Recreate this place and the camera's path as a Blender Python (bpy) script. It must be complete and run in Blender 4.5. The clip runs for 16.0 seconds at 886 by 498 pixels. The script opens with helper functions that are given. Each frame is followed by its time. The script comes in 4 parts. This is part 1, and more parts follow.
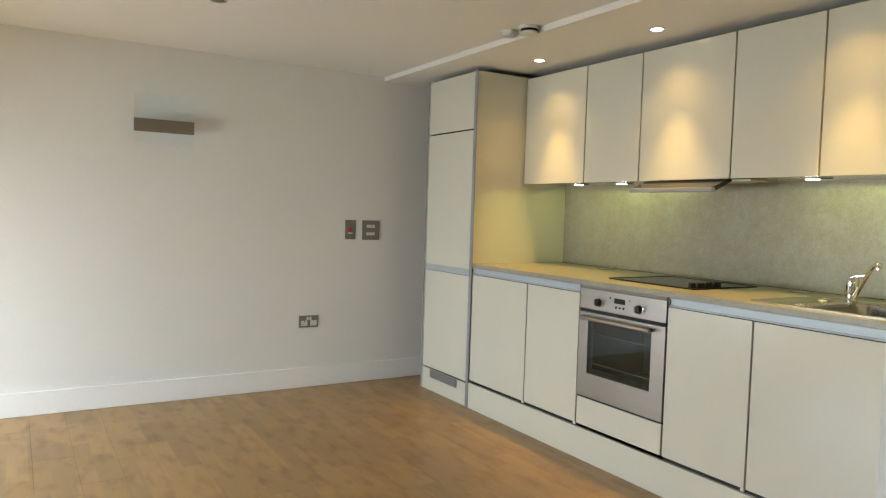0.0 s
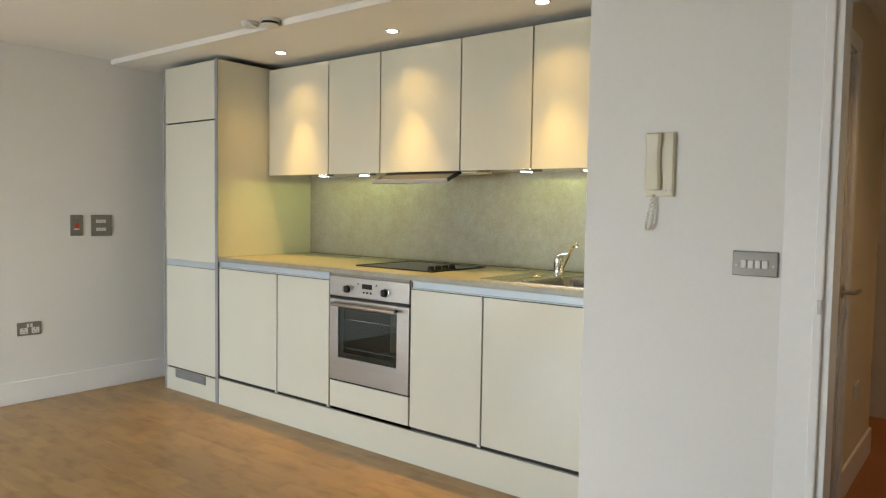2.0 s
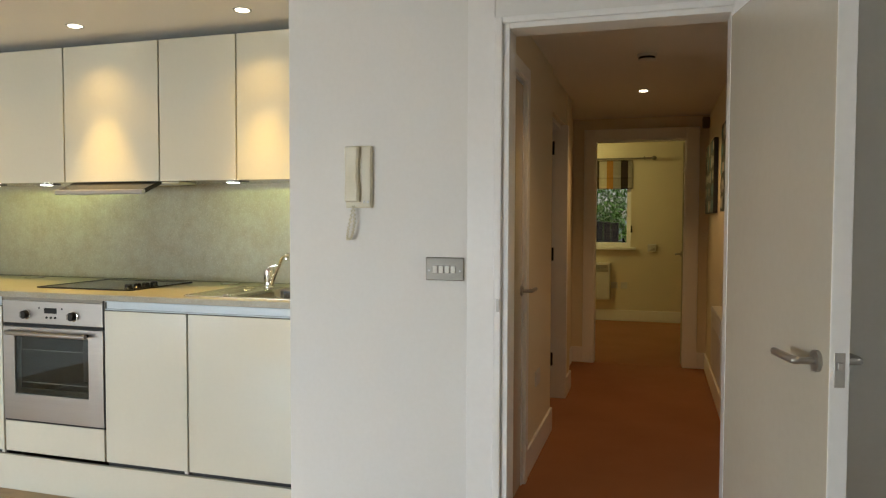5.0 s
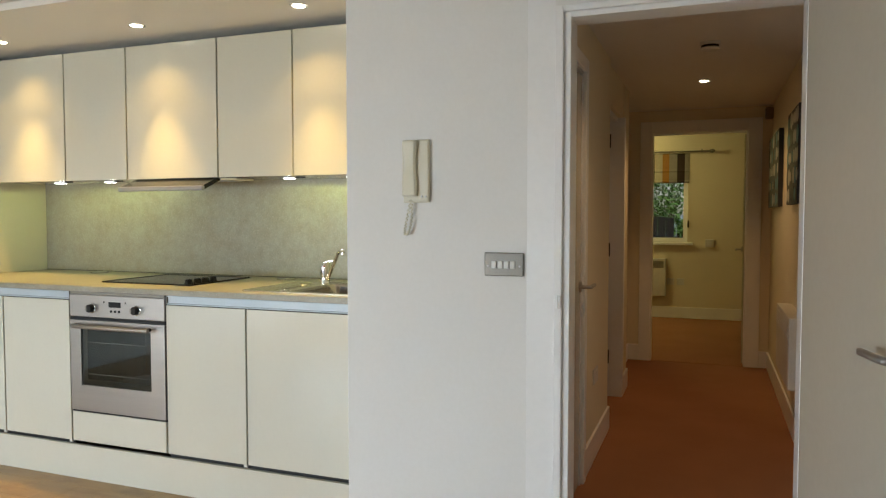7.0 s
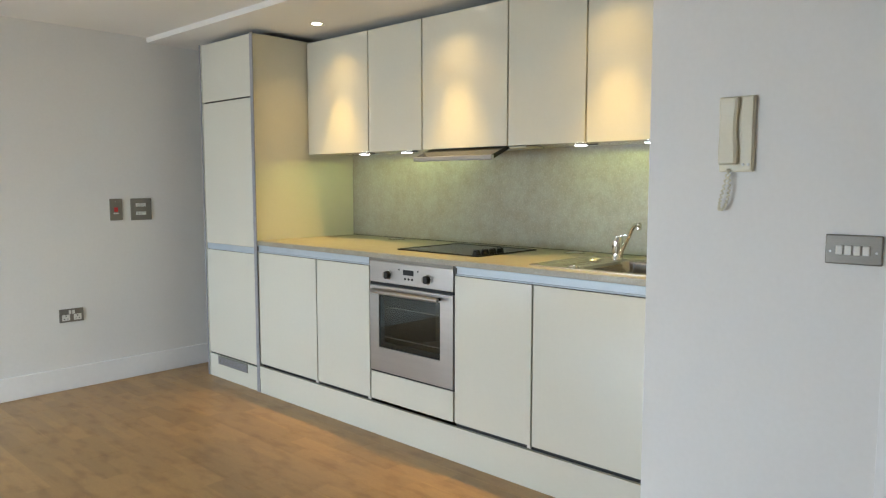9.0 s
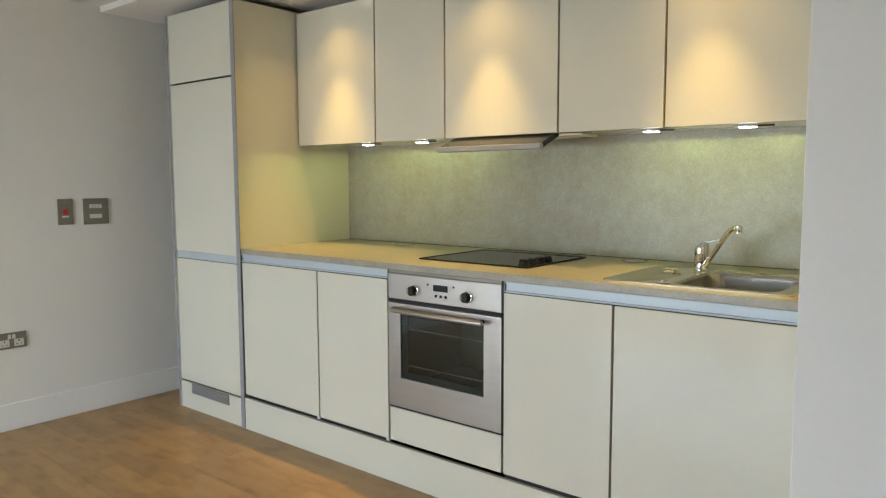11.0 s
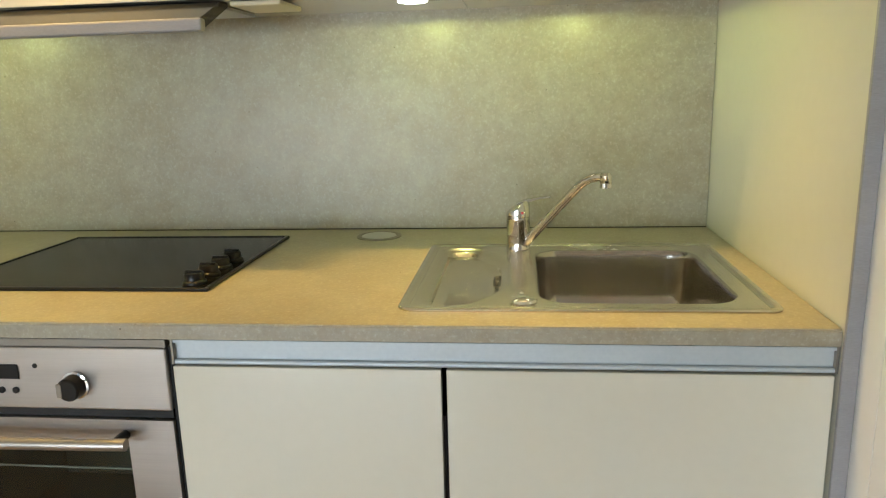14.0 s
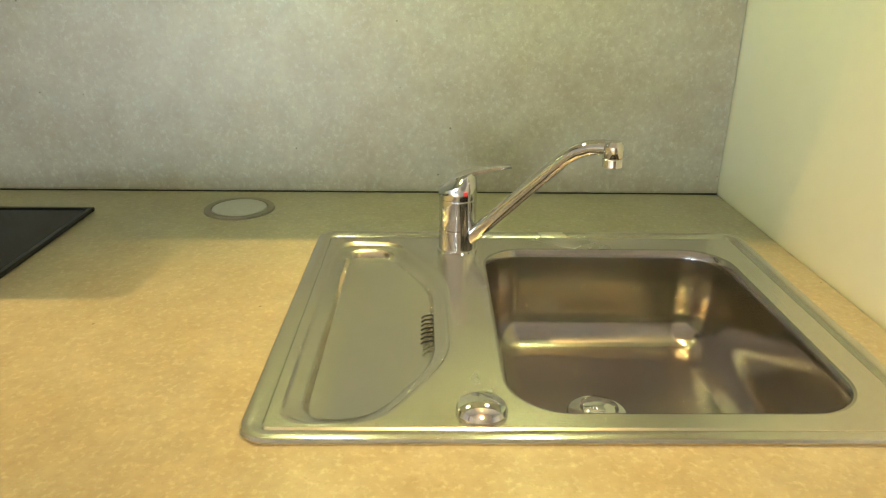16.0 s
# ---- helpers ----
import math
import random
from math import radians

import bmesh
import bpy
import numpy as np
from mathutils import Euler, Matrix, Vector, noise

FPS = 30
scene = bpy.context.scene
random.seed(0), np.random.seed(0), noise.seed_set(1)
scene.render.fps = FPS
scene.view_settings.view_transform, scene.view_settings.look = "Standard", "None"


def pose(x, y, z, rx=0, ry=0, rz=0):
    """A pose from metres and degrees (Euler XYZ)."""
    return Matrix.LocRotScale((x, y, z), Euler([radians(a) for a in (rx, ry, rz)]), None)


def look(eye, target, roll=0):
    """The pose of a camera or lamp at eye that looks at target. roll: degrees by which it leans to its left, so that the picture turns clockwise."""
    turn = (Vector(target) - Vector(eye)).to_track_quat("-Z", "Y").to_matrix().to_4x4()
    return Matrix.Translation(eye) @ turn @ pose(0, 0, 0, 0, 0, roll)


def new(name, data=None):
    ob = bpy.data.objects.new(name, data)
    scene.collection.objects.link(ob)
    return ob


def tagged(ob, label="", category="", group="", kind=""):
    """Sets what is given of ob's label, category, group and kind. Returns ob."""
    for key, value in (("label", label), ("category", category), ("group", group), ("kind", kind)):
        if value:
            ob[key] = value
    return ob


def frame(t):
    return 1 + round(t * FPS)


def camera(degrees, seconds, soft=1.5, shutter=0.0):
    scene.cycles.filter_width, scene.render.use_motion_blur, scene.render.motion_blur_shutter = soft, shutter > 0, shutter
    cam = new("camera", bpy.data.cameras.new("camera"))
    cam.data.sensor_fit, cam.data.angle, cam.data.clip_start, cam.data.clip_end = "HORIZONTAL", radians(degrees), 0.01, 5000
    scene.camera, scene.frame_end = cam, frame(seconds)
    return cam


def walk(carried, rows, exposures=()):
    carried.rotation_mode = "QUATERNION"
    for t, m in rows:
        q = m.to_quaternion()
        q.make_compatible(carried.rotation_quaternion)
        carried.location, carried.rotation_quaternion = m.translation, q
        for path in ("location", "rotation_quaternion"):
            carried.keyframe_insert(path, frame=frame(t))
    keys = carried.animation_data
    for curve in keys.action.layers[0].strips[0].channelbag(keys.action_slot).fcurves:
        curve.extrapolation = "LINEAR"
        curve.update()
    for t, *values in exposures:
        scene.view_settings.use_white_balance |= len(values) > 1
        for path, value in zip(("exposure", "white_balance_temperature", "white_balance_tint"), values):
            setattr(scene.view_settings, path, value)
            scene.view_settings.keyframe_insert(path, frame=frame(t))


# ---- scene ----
cam = camera(63.8, 16.0, soft=1.2)
PATH = [
    (0, (0.320, 0.126, 1.339), (1.354, 1.835, 1.235), 1.8),
    (0.5, (0.265, 0.098, 1.340), (1.484, 1.680, 1.234), 1.5),
    (1, (0.228, 0.085, 1.341), (1.603, 1.536, 1.230), 1.2),
    (1.5, (0.206, 0.074, 1.342), (1.696, 1.403, 1.228), 1.0),
    (2, (0.217, 0.046, 1.343), (1.782, 1.286, 1.228), 0.9),
    (2.5, (0.225, 0.026, 1.338), (1.866, 1.164, 1.237), 1.0),
    (3, (0.225, 0.003, 1.341), (1.946, 1.015, 1.248), 0.9),
    (3.5, (0.234, -0.010, 1.340), (2.030, 0.865, 1.252), 0.8),
    (4, (0.248, -0.022, 1.340), (2.109, 0.711, 1.257), 0.5),
    (4.5, (0.246, -0.032, 1.347), (2.149, 0.578, 1.260), 0.2),
    (4.7, (0.247, -0.036, 1.347), (2.162, 0.537, 1.269), 0.2),
    (6.8, (0.271, 0.004, 1.342), (2.161, 0.647, 1.253), 0.0),
    (7, (0.278, 0.014, 1.342), (2.149, 0.716, 1.252), 0.0),
    (7.5, (0.298, 0.044, 1.342), (2.087, 0.928, 1.220), -0.0),
    (8, (0.344, 0.089, 1.347), (2.018, 1.175, 1.208), -0.4),
    (8.5, (0.408, 0.128, 1.357), (1.927, 1.418, 1.187), 0.1),
    (8.7, (0.437, 0.148, 1.361), (1.895, 1.505, 1.177), 0.0),
    (10.8, (0.719, 0.820, 1.357), (2.212, 2.131, 1.147), -0.3),
    (11, (0.741, 0.920, 1.351), (2.284, 2.178, 1.160), -0.2),
    (11.5, (0.870, 1.142, 1.343), (2.490, 2.300, 1.148), -0.1),
    (12, (0.991, 1.358, 1.352), (2.759, 2.272, 1.151), -0.3),
    (12.5, (1.211, 1.531, 1.343), (3.082, 2.205, 1.126), -0.7),
    (13, (1.458, 1.665, 1.352), (3.374, 2.175, 1.087), -1.1),
    (13.5, (1.692, 1.803, 1.348), (3.629, 2.159, 1.003), -1.1),
    (14, (1.935, 1.877, 1.358), (3.874, 2.096, 0.921), -1.6),
    (14.5, (2.180, 1.882, 1.362), (4.110, 2.047, 0.863), -1.2),
    (15, (2.366, 1.911, 1.357), (4.264, 2.043, 0.737), -0.3),
    (15.5, (2.492, 1.934, 1.369), (4.366, 1.968, 0.680), 0.1),
    (16, (2.572, 1.921, 1.374), (4.430, 1.888, 0.635), 0.7),
]
EXPOSURES = [(0.0, -0.50, 6500, 10), (1.0, -0.42, 6500, 10), (3.5, -0.30, 6500, 10), (4.5, -0.32, 6500, 10), (7.0, -0.28, 6250, 10), (8.5, -0.30, 5900, 10), (11.0, -0.46, 6150, 10), (13.0, -0.36, 6300, 10), (14.5, -0.22, 6400, 10), (16.0, -0.02, 6350, 10)]
walk(cam, [(t, look(eye, target, roll)) for t, eye, target, roll in PATH], EXPOSURES)

# ---- light ----
world = bpy.data.worlds.new("sky")
scene.world = world
world.use_nodes = True
_sky = world.node_tree.nodes.new("ShaderNodeTexSky")
_sky.sky_type, _sky.sun_disc = "NISHITA", False
_sky.sun_elevation, _sky.sun_rotation = radians(48), radians(200)
world.node_tree.links.new(_sky.outputs[0], world.node_tree.nodes["Background"].inputs[0])
world.node_tree.nodes["Background"].inputs[1].default_value = 0.10


def lamp(name, kind, m, energy, colour, size=0.05, size_y=None, spot=None, blend=0.5, label=""):
    data = bpy.data.lights.new(name, kind)
    data.energy, data.color = energy, colour
    if kind == "AREA":
        data.shape, data.size, data.size_y = "RECTANGLE", size, size_y or size
    elif kind == "SUN":
        data.angle = size
    else:
        data.shadow_soft_size = size
    if spot:
        data.spot_size, data.spot_blend = radians(spot), blend
    ob = new(name, data)
    ob.matrix_world = m
    return ob


WARM = (1.0, 0.62, 0.17)
LED = (0.87, 1.0, 0.27)
DAY = (0.805, 0.925, 1.0)
lamp("sun", "SUN", look((0, 0, 20), (5, 9, 2)), 2.4, (1.0, 0.96, 0.9), radians(10))
lamp("window_daylight", "AREA", look((-2.1, 3.6, 0.98), (0.1, 3.5, -2.72)), 285, DAY, 2.4, 1.1)
SPOTS = [(3.225, 3.80), (3.22, 2.815), (3.215, 1.84)]
for _x, _y in SPOTS:
    lamp("kitchen_downlight", "SPOT", look((_x, _y, 2.318), (_x, _y, 0)), 12, WARM, 0.015, spot=116, blend=1.0)
    lamp("kitchen_downlight", "SPOT", look((_x, _y, 2.317), (_x, _y, 0)), 112, WARM, 0.012, spot=56, blend=1.0)
PUCKS = [(3.54, 3.730), (3.54, 3.338), (3.545, 2.110), (3.545, 1.735)]
for _x, _y in PUCKS:
    lamp("cabinet_downlight", "SPOT", look((_x, _y, 1.5425), (_x + 0.05, _y, 0)), 3.9, LED, 0.02, spot=178, blend=0.10)
HALL_SPOTS = [(3.50, 0.07), (5.75, 0.07)]
for _x, _y in HALL_SPOTS:
    lamp("hall_downlight", "SPOT", look((_x, _y, 2.29), (_x, _y, 0)), 17 if _x < 4 else 28, (1.0, 0.58, 0.25), 0.03, spot=122, blend=0.9)
# Added fill for the bedroom walls; no fitting is modelled or known here.
lamp("bedroom_fill", "POINT", pose(9.4, 1.4, 2.3), 26, (1.0, 0.85, 0.32), 0.1)

# ---- materials ----


def material(name, base, rough=0.5, metal=0.0, dark=None, scale=6.0, amount=0.35, fine=120.0, bump=0.0, bump_scale=200.0, coat=0.0, stretch=(1, 1, 1), vary=0.0, rough_vary=0.0, spec=0.5, specks=0.0):
    """A surface whose colour and gloss vary at two scales."""
    m = bpy.data.materials.new(name)
    m.use_nodes = True
    nt, b = m.node_tree, m.node_tree.nodes["Principled BSDF"]
    b.inputs["Roughness"].default_value, b.inputs["Metallic"].default_value = rough, metal
    b.inputs["Coat Weight"].default_value, b.inputs["Coat Roughness"].default_value = coat, 0.05
    b.inputs["Specular IOR Level"].default_value = spec
    dark = dark or tuple(c * 0.8 for c in base)
    co = nt.nodes.new("ShaderNodeTexCoord")
    mp = nt.nodes.new("ShaderNodeMapping")
    mp.inputs["Scale"].default_value = stretch
    nt.links.new(co.outputs["Object"], mp.inputs[0])

    def tex(s, detail):
        n = nt.nodes.new("ShaderNodeTexNoise")
        n.inputs["Scale"].default_value, n.inputs["Detail"].default_value = s, detail
        nt.links.new(mp.outputs[0], n.inputs["Vector"])
        return n
    big, small = tex(scale, 7), tex(fine, 5)
    add = nt.nodes.new("ShaderNodeMath")
    add.operation = "MULTIPLY_ADD"
    add.inputs[1].default_value = 0.5
    half = nt.nodes.new("ShaderNodeMath")
    half.operation = "MULTIPLY"
    half.inputs[1].default_value = 0.5
    nt.links.new(big.outputs[0], add.inputs[0])
    nt.links.new(small.outputs[0], half.inputs[0])
    nt.links.new(half.outputs[0], add.inputs[2])
    ramp = nt.nodes.new("ShaderNodeValToRGB")
    ramp.color_ramp.elements[0].position, ramp.color_ramp.elements[1].position = 0.5 - amount / 2, 0.5 + amount / 2
    ramp.color_ramp.elements[0].color, ramp.color_ramp.elements[1].color = (*dark, 1), (*base, 1)
    nt.links.new(add.outputs[0], ramp.inputs[0])
    out = ramp.outputs[0]
    if vary:
        info = nt.nodes.new("ShaderNodeObjectInfo")
        hsv = nt.nodes.new("ShaderNodeHueSaturation")
        rng = nt.nodes.new("ShaderNodeMapRange")
        rng.inputs[3].default_value, rng.inputs[4].default_value = 1 - vary, 1 + vary
        nt.links.new(info.outputs["Random"], rng.inputs[0])
        nt.links.new(rng.outputs[0], hsv.inputs["Value"])
        nt.links.new(out, hsv.inputs["Color"])
        out = hsv.outputs[0]
    if specks:
        vo = nt.nodes.new("ShaderNodeTexVoronoi")
        vo.inputs["Scale"].default_value = specks
        nt.links.new(mp.outputs[0], vo.inputs["Vector"])
        dots = nt.nodes.new("ShaderNodeValToRGB")
        dots.color_ramp.elements[0].position, dots.color_ramp.elements[1].position = 0.02, 0.035
        dots.color_ramp.elements[0].color, dots.color_ramp.elements[1].color = (0.35, 0.3, 0.25, 1), (1, 1, 1, 1)
        nt.links.new(vo.outputs["Distance"], dots.inputs[0])
        mul = nt.nodes.new("ShaderNodeMixRGB")
        mul.blend_type = "MULTIPLY"
        mul.inputs[0].default_value = 1
        nt.links.new(out, mul.inputs[1])
        nt.links.new(dots.outputs[0], mul.inputs[2])
        out = mul.outputs[0]
    nt.links.new(out, b.inputs["Base Color"])
    if rough_vary:
        rr = nt.nodes.new("ShaderNodeMapRange")
        rr.inputs[3].default_value, rr.inputs[4].default_value = max(0.02, rough - rough_vary), rough + rough_vary
        nt.links.new(big.outputs[0], rr.inputs[0])
        nt.links.new(rr.outputs[0], b.inputs["Roughness"])
    if bump:
        bt = tex(bump_scale, 2)
        bn = nt.nodes.new("ShaderNodeBump")
        bn.inputs["Strength"].default_value, bn.inputs["Distance"].default_value = bump, 0.002
        nt.links.new(bt.outputs[0], bn.inputs["Height"])
        nt.links.new(bn.outputs[0], b.inputs["Normal"])
    return m


def glow(name, colour, strength):
    m = bpy.data.materials.new(name)
    m.use_nodes = True
    b = m.node_tree.nodes["Principled BSDF"]
    b.inputs["Emission Color"].default_value, b.inputs["Emission Strength"].default_value = (*colour, 1), strength
    return m


def glass(name, tint=(1, 1, 1), rough=0.0):
    m = bpy.data.materials.new(name)
    m.use_nodes = True
    b = m.node_tree.nodes["Principled BSDF"]
    b.inputs["Base Color"].default_value = (*tint, 1)
    b.inputs["Roughness"].default_value, b.inputs["Transmission Weight"].default_value, b.inputs["IOR"].default_value = rough, 1.0, 1.45
    return m


def wood_floor(name):
    """Three-strip laminate: staves along y, tinted one by one."""
    m = material(name, (0.43, 0.268, 0.100), 0.34, dark=(0.265, 0.150, 0.052), scale=3.0, fine=55, amount=0.5, stretch=(7, 0.7, 1), vary=0.04, rough_vary=0.08, bump=0.05, bump_scale=40)
    nt = m.node_tree
    b = nt.nodes["Principled BSDF"]
    src = b.inputs["Base Color"].links[0].from_socket
    geo = nt.nodes.new("ShaderNodeNewGeometry")
    sep = nt.nodes.new("ShaderNodeSeparateXYZ")
    nt.links.new(geo.outputs["Position"], sep.inputs[0])

    def math_node(op, a, bb):
        n = nt.nodes.new("ShaderNodeMath")
        n.operation = op
        for i, v in enumerate((a, bb)):
            if isinstance(v, (int, float)):
                n.inputs[i].default_value = v
            else:
                nt.links.new(v, n.inputs[i])
        return n.outputs[0]
    row = math_node("FLOOR", math_node("DIVIDE", sep.outputs[0], 0.0965), 0)
    shift = math_node("MULTIPLY", math_node("FRACT", math_node("MULTIPLY", math_node("SINE", math_node("MULTIPLY", row, 12.9898), 0), 43758.5), 0), 0.42)
    col = math_node("FLOOR", math_node("DIVIDE", math_node("ADD", sep.outputs[1], shift), 0.42), 0)
    cmb = nt.nodes.new("ShaderNodeCombineXYZ")
    nt.links.new(row, cmb.inputs[0])
    nt.links.new(col, cmb.inputs[1])
    wn = nt.nodes.new("ShaderNodeTexWhiteNoise")
    nt.links.new(cmb.outputs[0], wn.inputs[0])
    hsv = nt.nodes.new("ShaderNodeHueSaturation")
    rng = nt.nodes.new("ShaderNodeMapRange")
    rng.inputs[3].default_value, rng.inputs[4].default_value = 0.87, 1.13
    nt.links.new(wn.outputs["Value"], rng.inputs[0])
    nt.links.new(rng.outputs[0], hsv.inputs["Value"])
    nt.links.new(src, hsv.inputs["Color"])
    knots = nt.nodes.new("ShaderNodeTexNoise")
    knots.inputs["Scale"].default_value, knots.inputs["Detail"].default_value = 9, 2
    stretch = nt.nodes.new("ShaderNodeVectorMath")
    stretch.operation = "MULTIPLY"
    stretch.inputs[1].default_value = (1.6, 0.6, 1.0)
    nt.links.new(geo.outputs["Position"], stretch.inputs[0])
    nt.links.new(stretch.outputs[0], knots.inputs["Vector"])
    kr = nt.nodes.new("ShaderNodeValToRGB")
    kr.color_ramp.elements[0].position, kr.color_ramp.elements[1].position = 0.26, 0.50
    kr.color_ramp.elements[0].color, kr.color_ramp.elements[1].color = (0.72, 0.64, 0.54, 1), (1, 1, 1, 1)
    nt.links.new(knots.outputs[0], kr.inputs[0])
    mx = nt.nodes.new("ShaderNodeMixRGB")
    mx.blend_type = "MULTIPLY"
    mx.inputs[0].default_value = 1
    nt.links.new(hsv.outputs[0], mx.inputs[1])
    nt.links.new(kr.outputs[0], mx.inputs[2])
    nt.links.new(mx.outputs[0], b.inputs["Base Color"])
    return m


def stone_laminate(name):
    """Stone-effect laminate: warm and cool blotches, mottling, pale flecks and a few dark pits."""
    m = material(name, (1.0, 0.97, 0.92), 0.36, dark=(0.74, 0.725, 0.69), scale=26, fine=90, amount=0.42, rough_vary=0.06, bump=0.05, bump_scale=160, specks=17)
    nt = m.node_tree
    b = nt.nodes["Principled BSDF"]
    src = b.inputs["Base Color"].links[0].from_socket
    co = nt.nodes["Mapping"].outputs[0]

    def noise(scale, detail, rough, lo, hi, c0, c1):
        n = nt.nodes.new("ShaderNodeTexNoise")
        n.inputs["Scale"].default_value, n.inputs["Detail"].default_value, n.inputs["Roughness"].default_value = scale, detail, rough
        nt.links.new(co, n.inputs["Vector"])
        ramp = nt.nodes.new("ShaderNodeValToRGB")
        ramp.color_ramp.elements[0].position, ramp.color_ramp.elements[1].position = lo, hi
        ramp.color_ramp.elements[0].color, ramp.color_ramp.elements[1].color = (*c0, 1), (*c1, 1)
        nt.links.new(n.outputs[0], ramp.inputs[0])
        return ramp.outputs[0]

    def mix(kind, factor, a, c):
        n = nt.nodes.new("ShaderNodeMixRGB")
        n.blend_type = kind
        for k, v in ((0, factor), (1, a), (2, c)):
            if isinstance(v, (int, float)):
                n.inputs[k].default_value = v
            elif isinstance(v, tuple):
                n.inputs[k].default_value = (*v, 1)
            else:
                nt.links.new(v, n.inputs[k])
        return n.outputs[0]
    blotch = noise(9.0, 6, 0.65, 0.34, 0.66, (0.345, 0.315, 0.245), (0.385, 0.375, 0.315))
    body = mix("MULTIPLY", 1.0, blotch, src)
    fleck = noise(150, 4, 0.6, 0.53, 0.72, (0.0, 0.0, 0.0), (0.28, 0.28, 0.28))
    pale = mix("MIX", fleck, body, (0.62, 0.60, 0.53))
    stain = noise(210, 3, 0.6, 0.30, 0.42, (0.22, 0.22, 0.22), (0.0, 0.0, 0.0))
    nt.links.new(mix("MIX", stain, pale, (0.20, 0.16, 0.115)), b.inputs["Base Color"])
    return m


PLASTER = material("white_plaster", (0.775, 0.77, 0.755), 0.7, dark=(0.745, 0.74, 0.72), scale=1.2, fine=60, bump=0.08, bump_scale=90)
CEILING = material("ceiling_paint", (0.80, 0.78, 0.75), 0.75, dark=(0.77, 0.75, 0.72), scale=1.0, fine=60, bump=0.06, bump_scale=80)
HALL = material("cream_hall_paint", (0.76, 0.69, 0.54), 0.6, dark=(0.72, 0.65, 0.50), scale=1.2, fine=60, bump=0.08, bump_scale=90)
GLOSSWHITE = material("white_gloss_paint", (0.86, 0.86, 0.86), 0.28, dark=(0.82, 0.82, 0.82), scale=2, fine=40, bump=0.04, bump_scale=60)
DOORGLOSS = material("beige_door_gloss", (0.54, 0.505, 0.43), 0.10, dark=(0.515, 0.48, 0.405), scale=2, fine=40, coat=0.3)
CREAM = material("cream_gloss_laminate", (0.645, 0.63, 0.54), 0.16, dark=(0.625, 0.61, 0.52), scale=1.5, fine=50, coat=0.25, bump=0.015, bump_scale=30)
# Near-black: shade in the gaps between fronts is put into this colour.
CARCASS = material("shaded_carcass", (0.014, 0.013, 0.012), 0.6, scale=4)
STONE = stone_laminate("mottled_stone_laminate")
ALU = material("brushed_aluminium", (0.62, 0.63, 0.64), 0.42, metal=0.7, scale=8, stretch=(1, 1, 12), amount=0.6)
STEEL = material("brushed_steel", (0.46, 0.44, 0.42), 0.34, metal=0.9, dark=(0.38, 0.365, 0.35), scale=5, fine=90, stretch=(1, 0.15, 10), amount=0.6, rough_vary=0.06)
# Bowl steel set darker than the deck: its dim reflections are put into colour.
SINKSTEEL_DIM = material("bowl_steel_dim", (0.50, 0.475, 0.45), 0.19, metal=1.0, dark=(0.40, 0.38, 0.36), scale=6, fine=120, amount=0.5, rough_vary=0.08, bump=0.03, bump_scale=220)
SINKSTEEL_DIM.node_tree.nodes["Principled BSDF"].inputs["Anisotropic"].default_value = 0.6
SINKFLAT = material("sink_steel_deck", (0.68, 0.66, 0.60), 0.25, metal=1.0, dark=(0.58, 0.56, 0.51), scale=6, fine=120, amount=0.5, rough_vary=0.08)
CHROME = material("chrome", (0.80, 0.80, 0.80), 0.07, metal=1.0, scale=3)
BLACK = material("black_plastic", (0.008, 0.008, 0.008), 0.3, scale=8, spec=0.3)
HOBGLASS = material("black_ceramic", (0.006, 0.006, 0.0065), 0.10, dark=(0.003, 0.003, 0.0035), scale=5, spec=0.13)
GREYEDGE = material("grey_edging", (0.30, 0.30, 0.32), 0.45, scale=6, stretch=(1, 1, 6))
RAIL = material("anodised_rail", (0.50, 0.56, 0.60), 0.5, metal=0.25, dark=(0.44, 0.50, 0.55), scale=5)
VISOR = material("visor_steel", (0.028, 0.027, 0.025), 0.14, metal=0.0, scale=6)
MATTBLACK = material("matt_black", (0.01, 0.01, 0.01), 0.7, scale=8)
IVORY = material("ivory_plastic", (0.68, 0.64, 0.50), 0.4, dark=(0.64, 0.60, 0.46), scale=6)
OFFWHITE = material("offwhite_plastic", (0.72, 0.71, 0.67), 0.4, scale=6)
PLATE = material("satin_plate", (0.24, 0.22, 0.19), 0.40, metal=0.35, dark=(0.19, 0.175, 0.15), scale=5, stretch=(1, 1, 8))
TAUPE = material("taupe_metal", (0.20, 0.165, 0.12), 0.45, dark=(0.17, 0.14, 0.10), scale=5)
CARPET = material("brown_carpet", (0.42, 0.20, 0.10), 0.95, dark=(0.27, 0.125, 0.062), scale=2.2, fine=320, amount=0.6, bump=0.8, bump_scale=420, spec=0.1)
LAMINATE = wood_floor("oak_laminate")
SEAM = material("floor_underlay", (0.11, 0.06, 0.025), 0.8, scale=9)
CLEAR = glass("window_glass")
FROST = glass("satin_glass", (0.96, 0.99, 0.98), 0.0)
SMOKED = glass("oven_glass", (0.50, 0.58, 0.53))
OVENIN = material("oven_enamel", (0.05, 0.06, 0.052), 0.35, scale=6)
LAMPWARM = glow("warm_lamp_glow", (1.0, 0.86, 0.6), 10)
LAMPCOOL = glow("cool_lamp_glow", (1.0, 1.0, 0.92), 14)
RED = material("red_neon", (0.6, 0.03, 0.03), 0.3, scale=8)

# ---- building helpers ----
ORIGIN = {}


